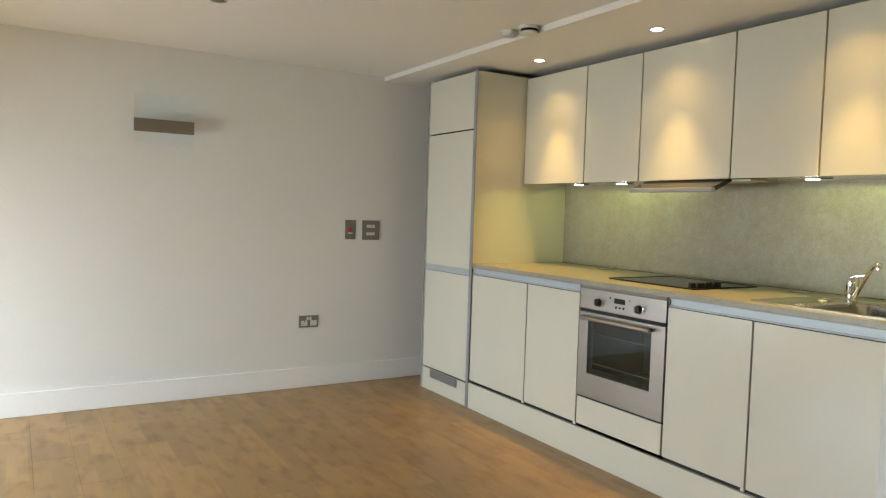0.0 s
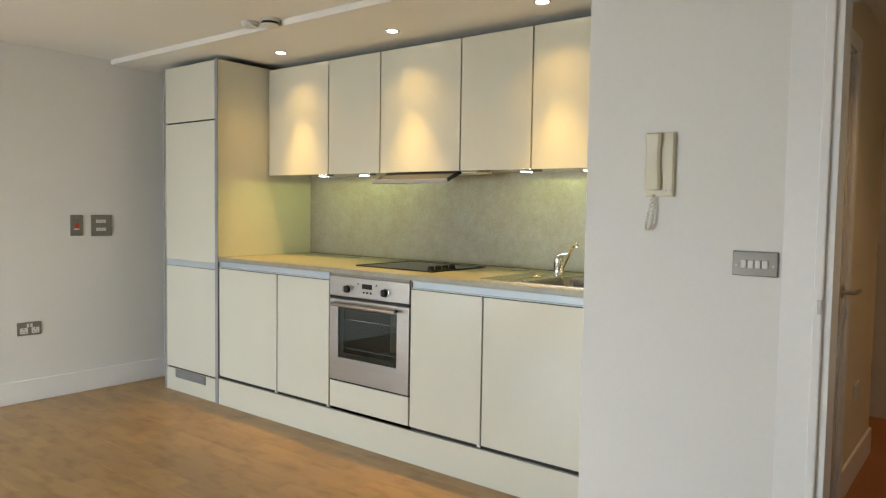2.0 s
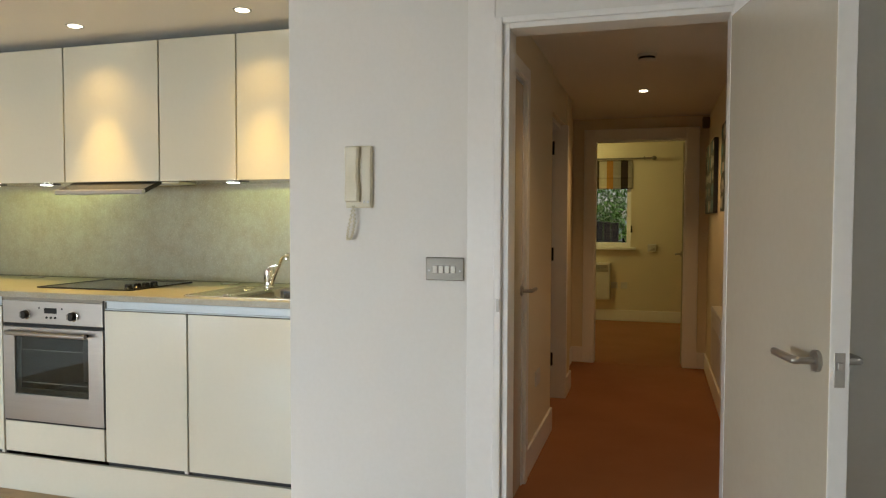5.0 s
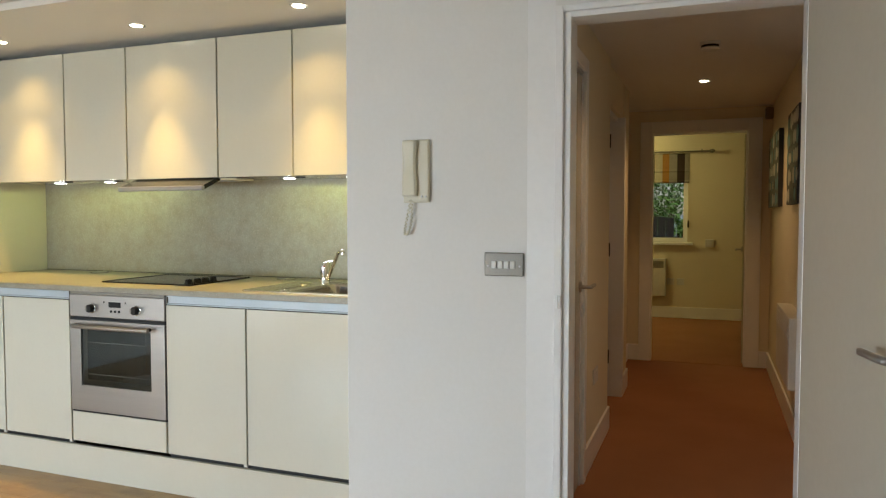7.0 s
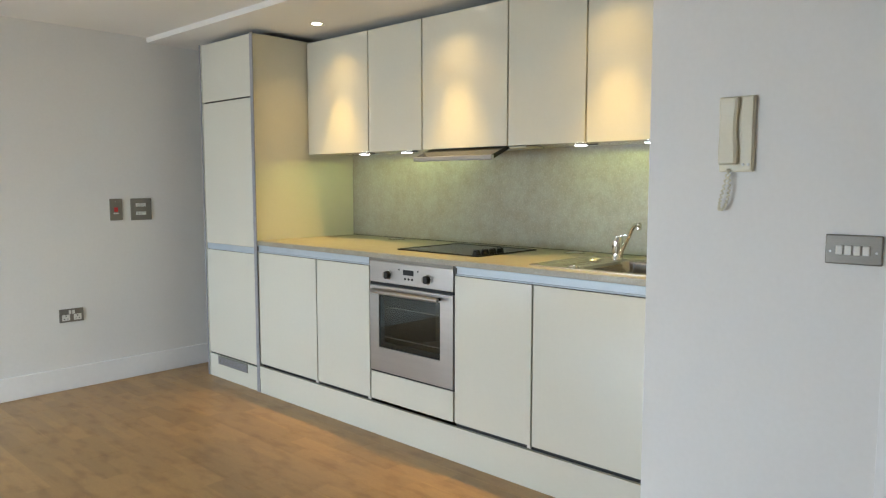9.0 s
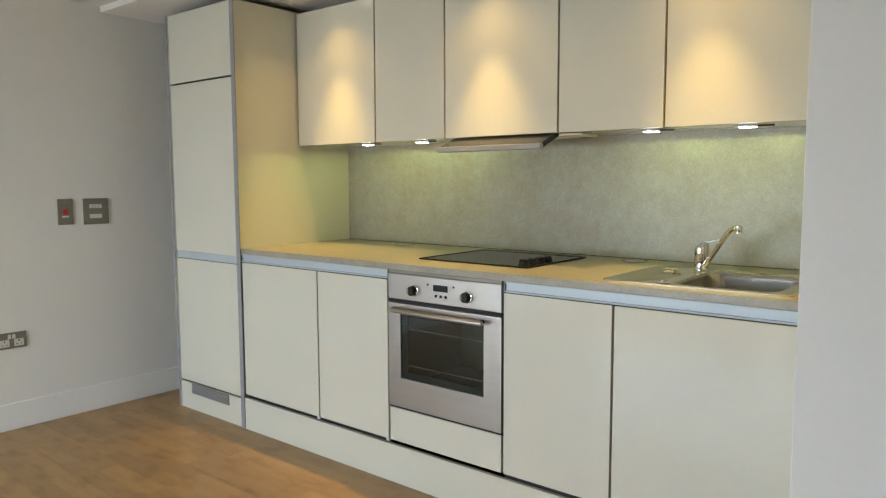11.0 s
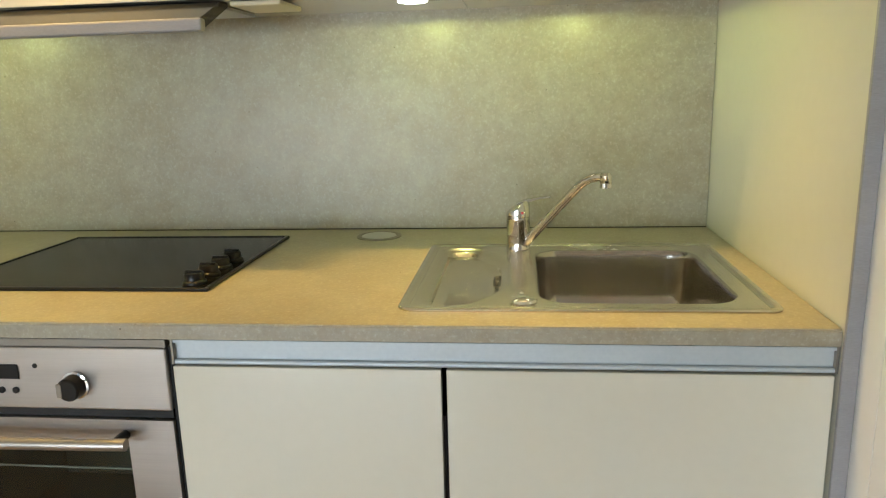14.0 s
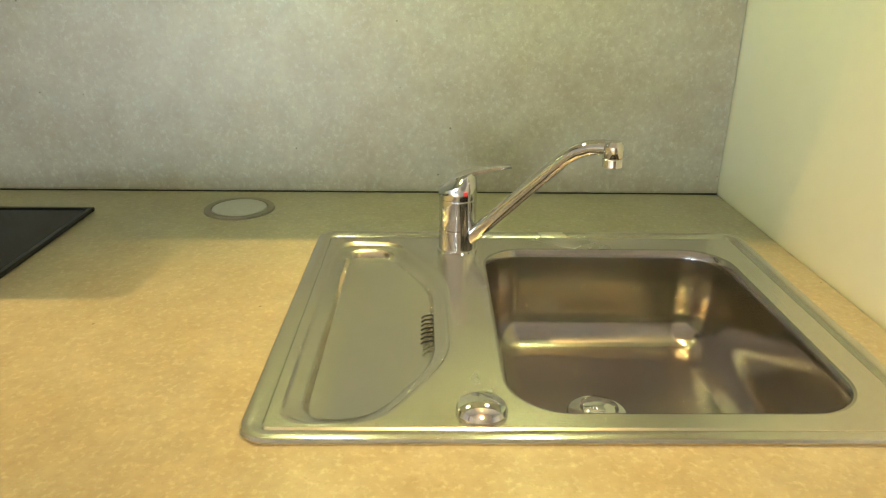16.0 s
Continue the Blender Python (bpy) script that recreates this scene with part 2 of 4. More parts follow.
def thing(name, at, label, category, group="", kind=""):
    """An Empty at the base of a thing whose parts are built in world metres."""
    ob = new(name)
    ob.location, ob.empty_display_size = at, 0.05
    ORIGIN[ob.name] = Vector(at)
    return tagged(ob, label, category, group, kind)


def part(name, bm, mat, parent=None, label="", smooth=False):
    """One bmesh in world metres becomes one mesh under parent."""
    o = ORIGIN[parent.name] if parent else Vector((0, 0, 0))
    bmesh.ops.translate(bm, verts=bm.verts, vec=-o)
    bmesh.ops.recalc_face_normals(bm, faces=bm.faces)
    me = bpy.data.meshes.new(name)
    if smooth:
        for f in bm.faces:
            f.smooth = True
        for e in bm.edges:
            if len(e.link_faces) == 2 and e.calc_face_angle(0) > radians(35):
                e.smooth = False
    bm.to_mesh(me)
    bm.free()
    me.materials.append(mat)
    ob = new(name, me)
    if parent:
        ob.parent = parent
    ORIGIN[ob.name] = o
    return tagged(ob, label) if label else ob


def setting(name, bm, mat, label, category):
    return tagged(part(name, bm, mat), label, category, "", "structure")


def box(x0, x1, y0, y1, z0, z1, bevel=0.0, seg=2, bm=None):
    bm = bm or bmesh.new()
    lo, hi = [min(a) for a in ((x0, x1), (y0, y1), (z0, z1))], [max(a) for a in ((x0, x1), (y0, y1), (z0, z1))]
    m = Matrix.LocRotScale([(a + b) / 2 for a, b in zip(lo, hi)], None, [b - a for a, b in zip(lo, hi)])
    made = bmesh.ops.create_cube(bm, size=1, matrix=m)["verts"]
    if bevel:
        edges = list({e for v in made for e in v.link_edges})
        bmesh.ops.bevel(bm, geom=edges, offset=bevel, segments=seg, affect="EDGES", profile=0.5)
    return bm


def loft(loops, closed=True, cap0=False, cap1=False, bm=None):
    """Skins a row of equal point loops."""
    bm = bm or bmesh.new()
    rings = [[bm.verts.new(p) for p in lp] for lp in loops]
    n = len(rings[0])
    for a, b in zip(rings, rings[1:]):
        for i in range(n if closed else n - 1):
            j = (i + 1) % n
            bm.faces.new((a[i], a[j], b[j], b[i]))
    if cap0:
        bm.faces.new(rings[0])
    if cap1:
        bm.faces.new(rings[-1])
    return bm


def circle(c, r, axis="z", n=24, ry=None):
    ry = ry or r
    pts = []
    for i in range(n):
        a = 2 * math.pi * i / n
        u, v = r * math.cos(a), ry * math.sin(a)
        pts.append({"z": (c[0] + u, c[1] + v, c[2]), "x": (c[0], c[1] + u, c[2] + v), "y": (c[0] + u, c[1], c[2] + v)}[axis])
    return pts


def lathe(c, profile, axis="z", n=24, cap0=True, cap1=True):
    """Turns (radius, height) rows about an axis through c."""
    k = "xyz".index(axis)
    loops = []
    for r, h in profile:
        p = list(c)
        p[k] += h
        loops.append(circle(p, r, axis, n))
    return loft(loops, True, cap0, cap1)


def tube(points, radius, n=12):
    """A round bar along a path; radius may change from point to point."""
    pts = [Vector(p) for p in points]
    radii = radius if isinstance(radius, (list, tuple)) else [radius] * len(pts)
    loops, side = [], None
    for i, p in enumerate(pts):
        d = (pts[min(i + 1, len(pts) - 1)] - pts[max(i - 1, 0)]).normalized()
        if side is None:
            side = d.orthogonal().normalized()
        side = (side - d * side.dot(d)).normalized()
        up = d.cross(side)
        loops.append([p + radii[i] * (math.cos(2 * math.pi * k / n) * side + math.sin(2 * math.pi * k / n) * up) for k in range(n)])
    return loft(loops, True, True, True)


def rrect(x0, x1, y0, y1, r, z, n=6):
    """A rounded rectangle at height z."""
    out = []
    for cx, cy, a0 in ((x1 - r, y1 - r, 0), (x0 + r, y1 - r, 90), (x0 + r, y0 + r, 180), (x1 - r, y0 + r, 270)):
        for i in range(n + 1):
            a = radians(a0 + 90 * i / n)
            out.append((cx + r * math.cos(a), cy + r * math.sin(a), z))
    return out


def softened(poly, r, n=6):
    """A polygon whose corners are rounded over r metres of each side."""
    out = []
    for i in range(len(poly)):
        a, b, c = Vector(poly[i - 1]), Vector(poly[i]), Vector(poly[(i + 1) % len(poly)])
        p, q = b + (a - b).normalized() * min(r, 0.45 * (a - b).length), b + (c - b).normalized() * min(r, 0.45 * (c - b).length)
        for k in range(n + 1):
            s = k / n
            out.append(tuple(p * (1 - s) ** 2 + b * 2 * s * (1 - s) + q * s ** 2))
    return out


def inset(poly, d):
    """A convex polygon with every side moved inwards by d."""
    n, out = len(poly), []
    area = sum(poly[i][0] * poly[(i + 1) % n][1] - poly[(i + 1) % n][0] * poly[i][1] for i in range(n))
    s = 1 if area > 0 else -1
    lines = []
    for i in range(n):
        a, b = Vector(poly[i]), Vector(poly[(i + 1) % n])
        t = (b - a).normalized()
        nrm = Vector((-t.y, t.x)) * s
        lines.append((nrm, nrm.dot(a) + d))
    for i in range(n):
        (p, c), (q, e) = lines[i - 1], lines[i]
        det = p.x * q.y - p.y * q.x
        out.append(((c * q.y - e * p.y) / det, (p.x * e - q.x * c) / det))
    return out


def shrunk(poly, d, z):
    """The polygon moved inwards by about d, at height z."""
    n = len(poly)
    area = sum(poly[i][0] * poly[(i + 1) % n][1] - poly[(i + 1) % n][0] * poly[i][1] for i in range(n))
    s = 1 if area > 0 else -1
    out = []
    for i in range(n):
        a, b = Vector(poly[i - 1][:2]), Vector(poly[(i + 1) % n][:2])
        t = (b - a).normalized()
        out.append((poly[i][0] - s * t.y * d, poly[i][1] + s * t.x * d, z))
    return out


# ---- structure ----
CT = 2.368  # living room ceiling
KT = 2.334  # kitchen ceiling
FACE = 2.813  # wall with the doorway
NORTH = 5.155
BACK = 3.83

setting("wall_north", box(-2.42, BACK + 0.12, NORTH, NORTH + 0.12, 0, 2.6), PLASTER, "smooth white painted living room wall", "wall")
setting("wall_east", box(BACK, BACK + 0.12, 1.376, NORTH, 0, 2.6), PLASTER, "white painted wall behind the kitchen units", "wall")
setting("wall_niche", box(2.93, BACK + 0.12, 1.256, 1.376, 0, 2.6), PLASTER, "white painted return wall beside the kitchen", "wall")
_w = box(FACE, 2.93, 0.549, 1.376, 0, 2.6, bevel=0.003)
setting("wall_doorway", _w, PLASTER, "white painted wall with entry phone and switches", "wall")
setting("wall_over_door", box(FACE, 2.93, -0.296, 0.549, 2.087, 2.6), PLASTER, "white painted wall above the hall doorway", "wall")
setting("wall_beside_door", box(FACE, 2.93, -1.42, -0.296, 0, 2.6), PLASTER, "white painted wall behind the open door", "wall")
setting("wall_south", box(-2.42, FACE, -1.42, -1.30, 0, 2.6), PLASTER, "plain white living room wall", "wall")
for _n, _b in (("wall_west_sill", (-2.42, -2.30, -1.30, NORTH, 0, 0.15)), ("wall_west_lintel", (-2.42, -2.30, -1.30, NORTH, 2.2, 2.6)),
               ("wall_west_pier_1", (-2.42, -2.30, -1.30, 2.34, 0.15, 2.2)), ("wall_west_pier_2", (-2.42, -2.30, 4.86, NORTH, 0.15, 2.2))):
    setting(_n, box(*_b), PLASTER, "white wall round the living room window", "wall")
setting("ceiling", box(-2.42, 2.785, -1.42, NORTH, CT, CT + 0.12), CEILING, "white painted living room ceiling", "ceiling")
setting("ceiling_kitchen", box(2.785, BACK, 1.376, NORTH, KT, KT + 0.12), CEILING, "lowered white ceiling over the kitchen", "ceiling")
setting("ceiling_edge", box(2.785, FACE + 0.1, -1.42, 1.376, CT, CT + 0.12), CEILING, "white painted ceiling strip by the doorway", "ceiling")
floor = setting("floor", box(-2.42, BACK, -1.42, NORTH, -0.06, -0.009), SEAM, "oak three-strip laminate floor", "floor")

# skirting of the living room
for _n, _b in (("baseboard_north", (-2.30, BACK, NORTH - 0.016, NORTH, 0.0, 0.148)), ("baseboard_door", (FACE - 0.016, FACE, -1.30, -0.36, 0.0, 0.148)), ("baseboard_south", (-2.30, FACE - 0.016, -1.30, -1.284, 0.0, 0.148))):
    setting(_n, box(*_b, bevel=0.004), GLOSSWHITE, "tall white gloss skirting board", "skirting")

# living room window, behind the walker
_win = tagged(thing("window_1", (-2.36, 3.6, 0.15), "wide white framed living room window", "window", "", "structure"))
for _y in (2.34, 3.16, 3.98, 4.80):
    part("frame_post", box(-2.40, -2.33, _y, _y + 0.06, 0.15, 2.2, bevel=0.004), GLOSSWHITE, _win)
for _z in (0.15, 2.14):
    part("frame_rail", box(-2.39, -2.335, 2.40, 4.80, _z, _z + 0.06), GLOSSWHITE, _win)
for _y in (2.40, 3.22, 4.04):
    _p = part("pane", box(-2.372, -2.364, _y, _y + 0.76, 0.21, 2.14), CLEAR, _win)
    _p.visible_shadow = False

setting("trim_casing", box(FACE - 0.004, FACE, 0.5365, 0.638, 0, CT, bevel=0.001, seg=1), GLOSSWHITE, "flat white board beside the doorway architrave", "trim")
# doorway to the hall
door_frame = thing("door_frame", (FACE, 0.11, 0), "white gloss frame and architrave of the hall doorway", "door frame", "", "structure")
part("jamb", box(FACE - 0.002, 2.932, 0.482, 0.549, 0, 2.087, bevel=0.002), GLOSSWHITE, door_frame)
part("jamb", box(FACE - 0.002, 2.932, -0.296, -0.264, 0, 2.087, bevel=0.002), GLOSSWHITE, door_frame)
part("head", box(FACE - 0.002, 2.932, -0.264, 0.482, 2.044, 2.087, bevel=0.002), GLOSSWHITE, door_frame)
part("architrave", box(FACE - 0.018, FACE - 0.002, 0.507, 0.535, 0, 2.085, bevel=0.004), GLOSSWHITE, door_frame)
part("architrave", box(FACE - 0.018, FACE - 0.002, -0.335, -0.273, 0, 2.085, bevel=0.004), GLOSSWHITE, door_frame)
part("architrave", box(FACE - 0.018, FACE - 0.002, -0.273, 0.507, 2.062, 2.085, bevel=0.004), GLOSSWHITE, door_frame)
part("strike_plate", box(FACE - 0.0215, FACE - 0.0175, 0.510, 0.522, 1.015, 1.062, bevel=0.001, seg=1), STEEL, door_frame, "small steel strike plate")


def lever_handle(parent, at, out, along):
    """A round-rose lever: out points away from the leaf, along to the lever's end."""
    a, o, l = Vector(at), Vector(out), Vector(along)
    rose = part("rose", tube([a, a + 0.010 * o], 0.026, 24), STEEL, parent, "satin steel rose", True)
    part("lever", tube([a + 0.008 * o, a + 0.045 * o, a + 0.052 * o + 0.006 * l, a + 0.055 * o + 0.02 * l, a + 0.055 * o + 0.125 * l], [0.009, 0.009, 0.010, 0.010, 0.0095], 16), STEEL, rose, "satin steel lever", True)


def flush_door(name, hinge, free, label, thick=0.044, height=2.025, handle=True, hz=1.018, inset_by=0.06, turn=-1):
    """A plain leaf from its hinge line to its free edge, in plan."""
    h, f = Vector((*hinge, 0)), Vector((*free, 0))
    d = (f - h).normalized()
    w = (f - h).length - 0.003
    nrm = Vector((-d.y, d.x, 0))
    ob = thing(name, (hinge[0], hinge[1], 0.0), label, "door", "", "structure")
    bm = box(0, w, -thick / 2, thick / 2, 0.008, height, bevel=0.002)
    m = Matrix.Translation(h) @ Matrix(((d.x, nrm.x, 0), (d.y, nrm.y, 0), (0, 0, 1))).to_4x4()
    bmesh.ops.transform(bm, matrix=m, verts=bm.verts)
    part("leaf", bm, DOORGLOSS, ob)
    bm = box(w, w + 0.003, -thick / 2, thick / 2, 0.008, height, bevel=0.001, seg=1)
    bmesh.ops.transform(bm, matrix=m, verts=bm.verts)
    part("edge_lipping", bm, GLOSSWHITE, ob, "white painted edge")
    if handle:
        p = f - d * inset_by + Vector((0, 0, hz))
        lever_handle(ob, p + nrm * (thick / 2), nrm, d * turn)
        lever_handle(ob, p - nrm * (thick / 2), -nrm, d * turn)
        bm = box(-0.001, 0.0015, -0.012, 0.012, hz - 0.05, hz + 0.03, bevel=0.0005, seg=1)
        m2 = Matrix.Translation(f) @ Matrix(((d.x, nrm.x, 0), (d.y, nrm.y, 0), (0, 0, 1))).to_4x4()
        bmesh.ops.transform(bm, matrix=m2, verts=bm.verts)
        lp = part("latch_plate", bm, STEEL, ob, "satin steel latch plate")
        bm = box(0.0, 0.007, -0.006, 0.006, hz - 0.01, hz + 0.008, bevel=0.001, seg=1)
        bmesh.ops.transform(bm, matrix=m2, verts=bm.verts)
        part("latch_bolt", bm, STEEL, lp)
    return ob


flush_door("door_1", (2.795, -0.285), (2.062, -0.443), "beige gloss flush door standing open, steel lever handles")

# ---- hall ----
HC = 2.315
setting("hall_carpet", box(2.93, 7.27, -0.485, 0.80, -0.05, 0.0), CARPET, "brown short-pile hall carpet", "carpet")
setting("threshold_carpet", box(2.845, 2.93, -0.264, 0.482, -0.05, 0.0), CARPET, "brown carpet under the doorway", "carpet")
setting("threshold_strip", box(2.825, 2.847, -0.264, 0.482, -0.01, 0.005, bevel=0.002), ALU, "aluminium threshold strip in the doorway", "threshold")
setting("ceiling_hall", box(2.93, 7.15, -0.6, 0.92, HC, HC + 0.1), CEILING, "white painted hall ceiling", "ceiling")
setting("wall_hall_south", box(2.93, 7.15, -0.60, -0.485, 0, 2.5), HALL, "cream painted hall wall with pictures", "wall")
LEFT = 0.607
for _n, _b in (("wall_hall_pier_1", (2.93, 3.02, LEFT, LEFT + 0.1, 0, 2.5)), ("wall_hall_lintel_1", (3.02, 3.83, LEFT, LEFT + 0.1, 2.07, 2.5)),
               ("wall_hall_pier_2", (3.83, 4.82, LEFT, LEFT + 0.13, 0, 2.5)), ("wall_hall_lintel_2", (4.82, 5.70, LEFT + 0.02, LEFT + 0.13, 2.07, 2.5)),
               ("wall_hall_nib", (5.72, 6.02, 0.622, 0.80, 0, 2.5)), ("wall_hall_north", (6.02, 7.15, 0.735, 0.92, 0, 2.5))):
    setting(_n, box(*_b), HALL, "cream painted hall wall", "wall")
for _n, _b in (("wall_hall_end_1", (7.15, 7.27, 0.555, 0.92, 0, 2.5)), ("wall_hall_end_2", (7.15, 7.27, -0.60, -0.31, 0, 2.5)), ("wall_hall_end_3", (7.15, 7.27, -0.31, 0.555, 2.13, 2.5))):
    setting(_n, box(*_b), HALL, "cream painted end wall of the hall", "wall")
for _n, _b in (("baseboard_hall_1", (3.88, 4.82, LEFT - 0.015, LEFT, 0, 0.148)), ("baseboard_hall_2", (2.93, 7.15, -0.485, -0.470, 0, 0.148)),
               ("baseboard_hall_3", (7.135, 7.15, 0.63, 0.735, 0, 0.148)), ("baseboard_hall_4", (7.135, 7.15, -0.47, -0.405, 0, 0.148)), ("baseboard_hall_5", (6.02, 7.135, 0.72, 0.735, 0, 0.148)), ("baseboard_hall_6", (5.725, 6.02, 0.607, 0.622, 0, 0.148))):
    setting(_n, box(*_b, bevel=0.004), GLOSSWHITE, "tall white gloss skirting board", "skirting")

# first door on the hall's side wall
_f = thing("door_frame_hall", (3.46, LEFT, 0), "white gloss frame of the hall cupboard door", "door frame", "", "structure")
for _b in ((3.02, 3.05, LEFT - 0.002, LEFT + 0.1, 0, 2.07), (3.80, 3.83, LEFT - 0.002, LEFT + 0.1, 0, 2.07), (3.05, 3.80, LEFT - 0.002, LEFT + 0.1, 2.04, 2.07)):
    part("jamb", box(*_b), GLOSSWHITE, _f)
for _b in ((2.965, 3.03, LEFT - 0.02, LEFT - 0.002, 0, 2.115), (3.815, 3.877, LEFT - 0.02, LEFT - 0.002, 0, 2.115), (3.03, 3.815, LEFT - 0.02, LEFT - 0.002, 2.05, 2.115)):
    part("architrave", box(*_b, bevel=0.004), GLOSSWHITE, _f)
flush_door("door_2", (3.055, LEFT + 0.024), (3.797, LEFT + 0.024), "closed beige gloss flush door in the hall side wall", hz=1.0, inset_by=0.034, turn=1)
# second door, set back
_f = thing("door_frame_hall", (5.3, 0.72, 0), "white gloss frame of the set-back hall door", "door frame", "", "structure")
part("jamb", box(5.66, 5.72, 0.608, 0.80, 0, 2.07, bevel=0.003), GLOSSWHITE, _f)
part("jamb", box(4.82, 4.85, 0.66, 0.80, 0, 2.07), GLOSSWHITE, _f)
part("head", box(4.85, 5.66, 0.66, 0.80, 2.04, 2.07), GLOSSWHITE, _f)
_d = flush_door("door_3", (5.655, 0.745), (4.855, 0.745), "closed beige gloss door set back in the hall", handle=False)
for _z in (0.25, 1.05, 1.85):
    part("hinge", tube([(5.652, 0.715, _z), (5.652, 0.715, _z + 0.1)], 0.008), BLACK, _d, "dark steel butt hinge", True)
# end doorway
_f = thing("door_frame_end", (7.15, 0.135, 0), "white gloss frame of the bedroom doorway", "door frame", "", "structure")
for _b in ((7.148, 7.272, 0.518, 0.555, 0, 2.13), (7.148, 7.272, -0.31, -0.28, 0, 2.13), (7.148, 7.272, -0.28, 0.518, 2.10, 2.13)):
    part("jamb", box(*_b), GLOSSWHITE, _f)
for _b in ((7.13, 7.148, 0.528, 0.63, 0, 2.215), (7.13, 7.148, -0.405, -0.29, 0, 2.215), (7.13, 7.148, -0.29, 0.528, 2.11, 2.215)):
    part("architrave", box(*_b, bevel=0.004), GLOSSWHITE, _f)
flush_door("door_4", (7.28, -0.290), (8.03, -0.313), "beige gloss bedroom door standing open", height=2.085)

# ---- bedroom ----
setting("bedroom_carpet", box(7.27, 10.2, -1.5, 2.6, -0.05, 0.0), CARPET, "brown short-pile bedroom carpet", "carpet")
setting("threshold_bedroom", box(7.15, 7.27, -0.28, 0.518, -0.04, 0.004), CARPET, "brown carpet strip in the bedroom doorway", "carpet")
setting("ceiling_bedroom", box(7.15, 10.32, -1.62, 2.72, 2.43, 2.55), CEILING, "white painted bedroom ceiling", "ceiling")
WY0, WY1, WZ0, WZ1 = 0.295, 1.45, 1.005, 2.18
for _n, _b in (("wall_bedroom_east_1", (10.2, 10.32, -1.5, WY0, 0, 2.43)), ("wall_bedroom_east_2", (10.2, 10.32, WY1, 2.6, 0, 2.43)), ("wall_bedroom_east_3", (10.2, 10.32, WY0, WY1, 0, WZ0)),
               ("wall_bedroom_east_4", (10.2, 10.32, WY0, WY1, WZ1, 2.43)), ("wall_bedroom_north", (7.15, 10.32, 2.6, 2.72, 0, 2.43)), ("wall_bedroom_south", (7.15, 10.32, -1.62, -1.5, 0, 2.43)),
               ("wall_bedroom_west_1", (7.15, 7.27, 0.92, 2.6, 0, 2.43)), ("wall_bedroom_west_2", (7.15, 7.27, -1.5, -0.6, 0, 2.43))):
    setting(_n, box(*_b), HALL, "cream painted bedroom wall", "wall")
setting("baseboard_bedroom", box(10.185, 10.2, -1.5, 2.6, 0, 0.148, bevel=0.004), GLOSSWHITE, "white gloss bedroom skirting board", "skirting")
_w = thing("window_2", (10.26, 0.88, WZ0), "white framed bedroom window facing the garden", "window", "", "structure")
for _b in ((10.24, 10.30, WY0, WY0 + 0.055, WZ0, WZ1), (10.24, 10.30, WY1 - 0.055, WY1, WZ0, WZ1), (10.24, 10.30, WY0 + 0.055, WY1 - 0.055, WZ0, WZ0 + 0.06), (10.24, 10.30, WY0 + 0.055, WY1 - 0.055, WZ1 - 0.06, WZ1)):
    part("window_frame", box(*_b, bevel=0.004), GLOSSWHITE, _w)
part("window_sill", box(10.14, 10.24, WY0 - 0.07, WY1 + 0.07, WZ0 - 0.035, WZ0 - 0.001, bevel=0.006), GLOSSWHITE, _w)
_p = part("pane", box(10.268, 10.274, WY0 + 0.055, WY1 - 0.055, WZ0 + 0.06, WZ1 - 0.06), CLEAR, _w)
_p.visible_shadow = False

# ---- kitchen ----
F = 3.0  # plane of the door fronts
TOP = 0.992
DT = 0.019


def front(name, parent, y0, y1, z0, z1, x=F, label=""):
    """A lacquered door front, inset so the darkened backing shows in its gaps."""
    return part(name, box(x, x + DT, y0 + 0.0035, y1 - 0.0035, z0, z1, bevel=0.0012, seg=1), CREAM, parent, label)


def base_unit(y0, y1, label, z0=0.194, top=0.93):
    ob = thing("base_cabinet", (3.3, (y0 + y1) / 2, 0.15), label, "cabinet", "kitchen base cabinets")
    part("body", box(F + DT + 0.001, 3.72, y0, y1, 0.15, top), CARCASS, ob)
    d = front("door", ob, y0, y1, z0, 0.918)
    part("foot_clip", box(F + 0.004, F + 0.012, y0 + 0.004, y0 + 0.022, 0.180, 0.1935), OFFWHITE, d)
    return ob


# tall fridge housing
tall = thing("tall_cabinet", (3.4, 4.506, 0), "tall cream gloss fridge housing with three doors", "cabinet")
part("side_panel", box(F - 0.002, 3.828, 4.176, 4.194, 0, 2.30, bevel=0.001, seg=1), CREAM, tall)
part("side_panel", box(F - 0.002, 3.80, 4.806, 4.822, 0, 2.30, bevel=0.001, seg=1), CREAM, tall)
part("edge_strip", box(F - 0.006, F - 0.002, 4.160, 4.193, 0, 2.302), GREYEDGE, tall, "grey aluminium edge strip")
part("edge_strip", box(F - 0.006, F - 0.002, 4.808, 4.822, 0, 2.302), GREYEDGE, tall, "grey aluminium edge strip")
part("body", box(F + DT + 0.001, 3.79, 4.195, 4.805, 0.02, 2.29), CARCASS, tall)
front("lower_door", tall, 4.196, 4.804, 0.172, 0.903)
front("upper_door", tall, 4.196, 4.804, 0.947, 1.902)
front("top_door", tall, 4.196, 4.804, 1.912, 2.296)
part("grip_rail", box(F + 0.008, F + 0.018, 4.196, 4.804, 0.905, 0.945), RAIL, tall, "recessed aluminium grip rail")
_pl = part("plinth", box(F + 0.002, F + 0.016, 4.196, 4.804, 0.0, 0.160), CREAM, tall)
part("vent_frame", box(F - 0.002, F + 0.002, 4.315, 4.69, 0.098, 0.158, bevel=0.001, seg=1), PLATE, _pl, "grey aluminium vent grille")
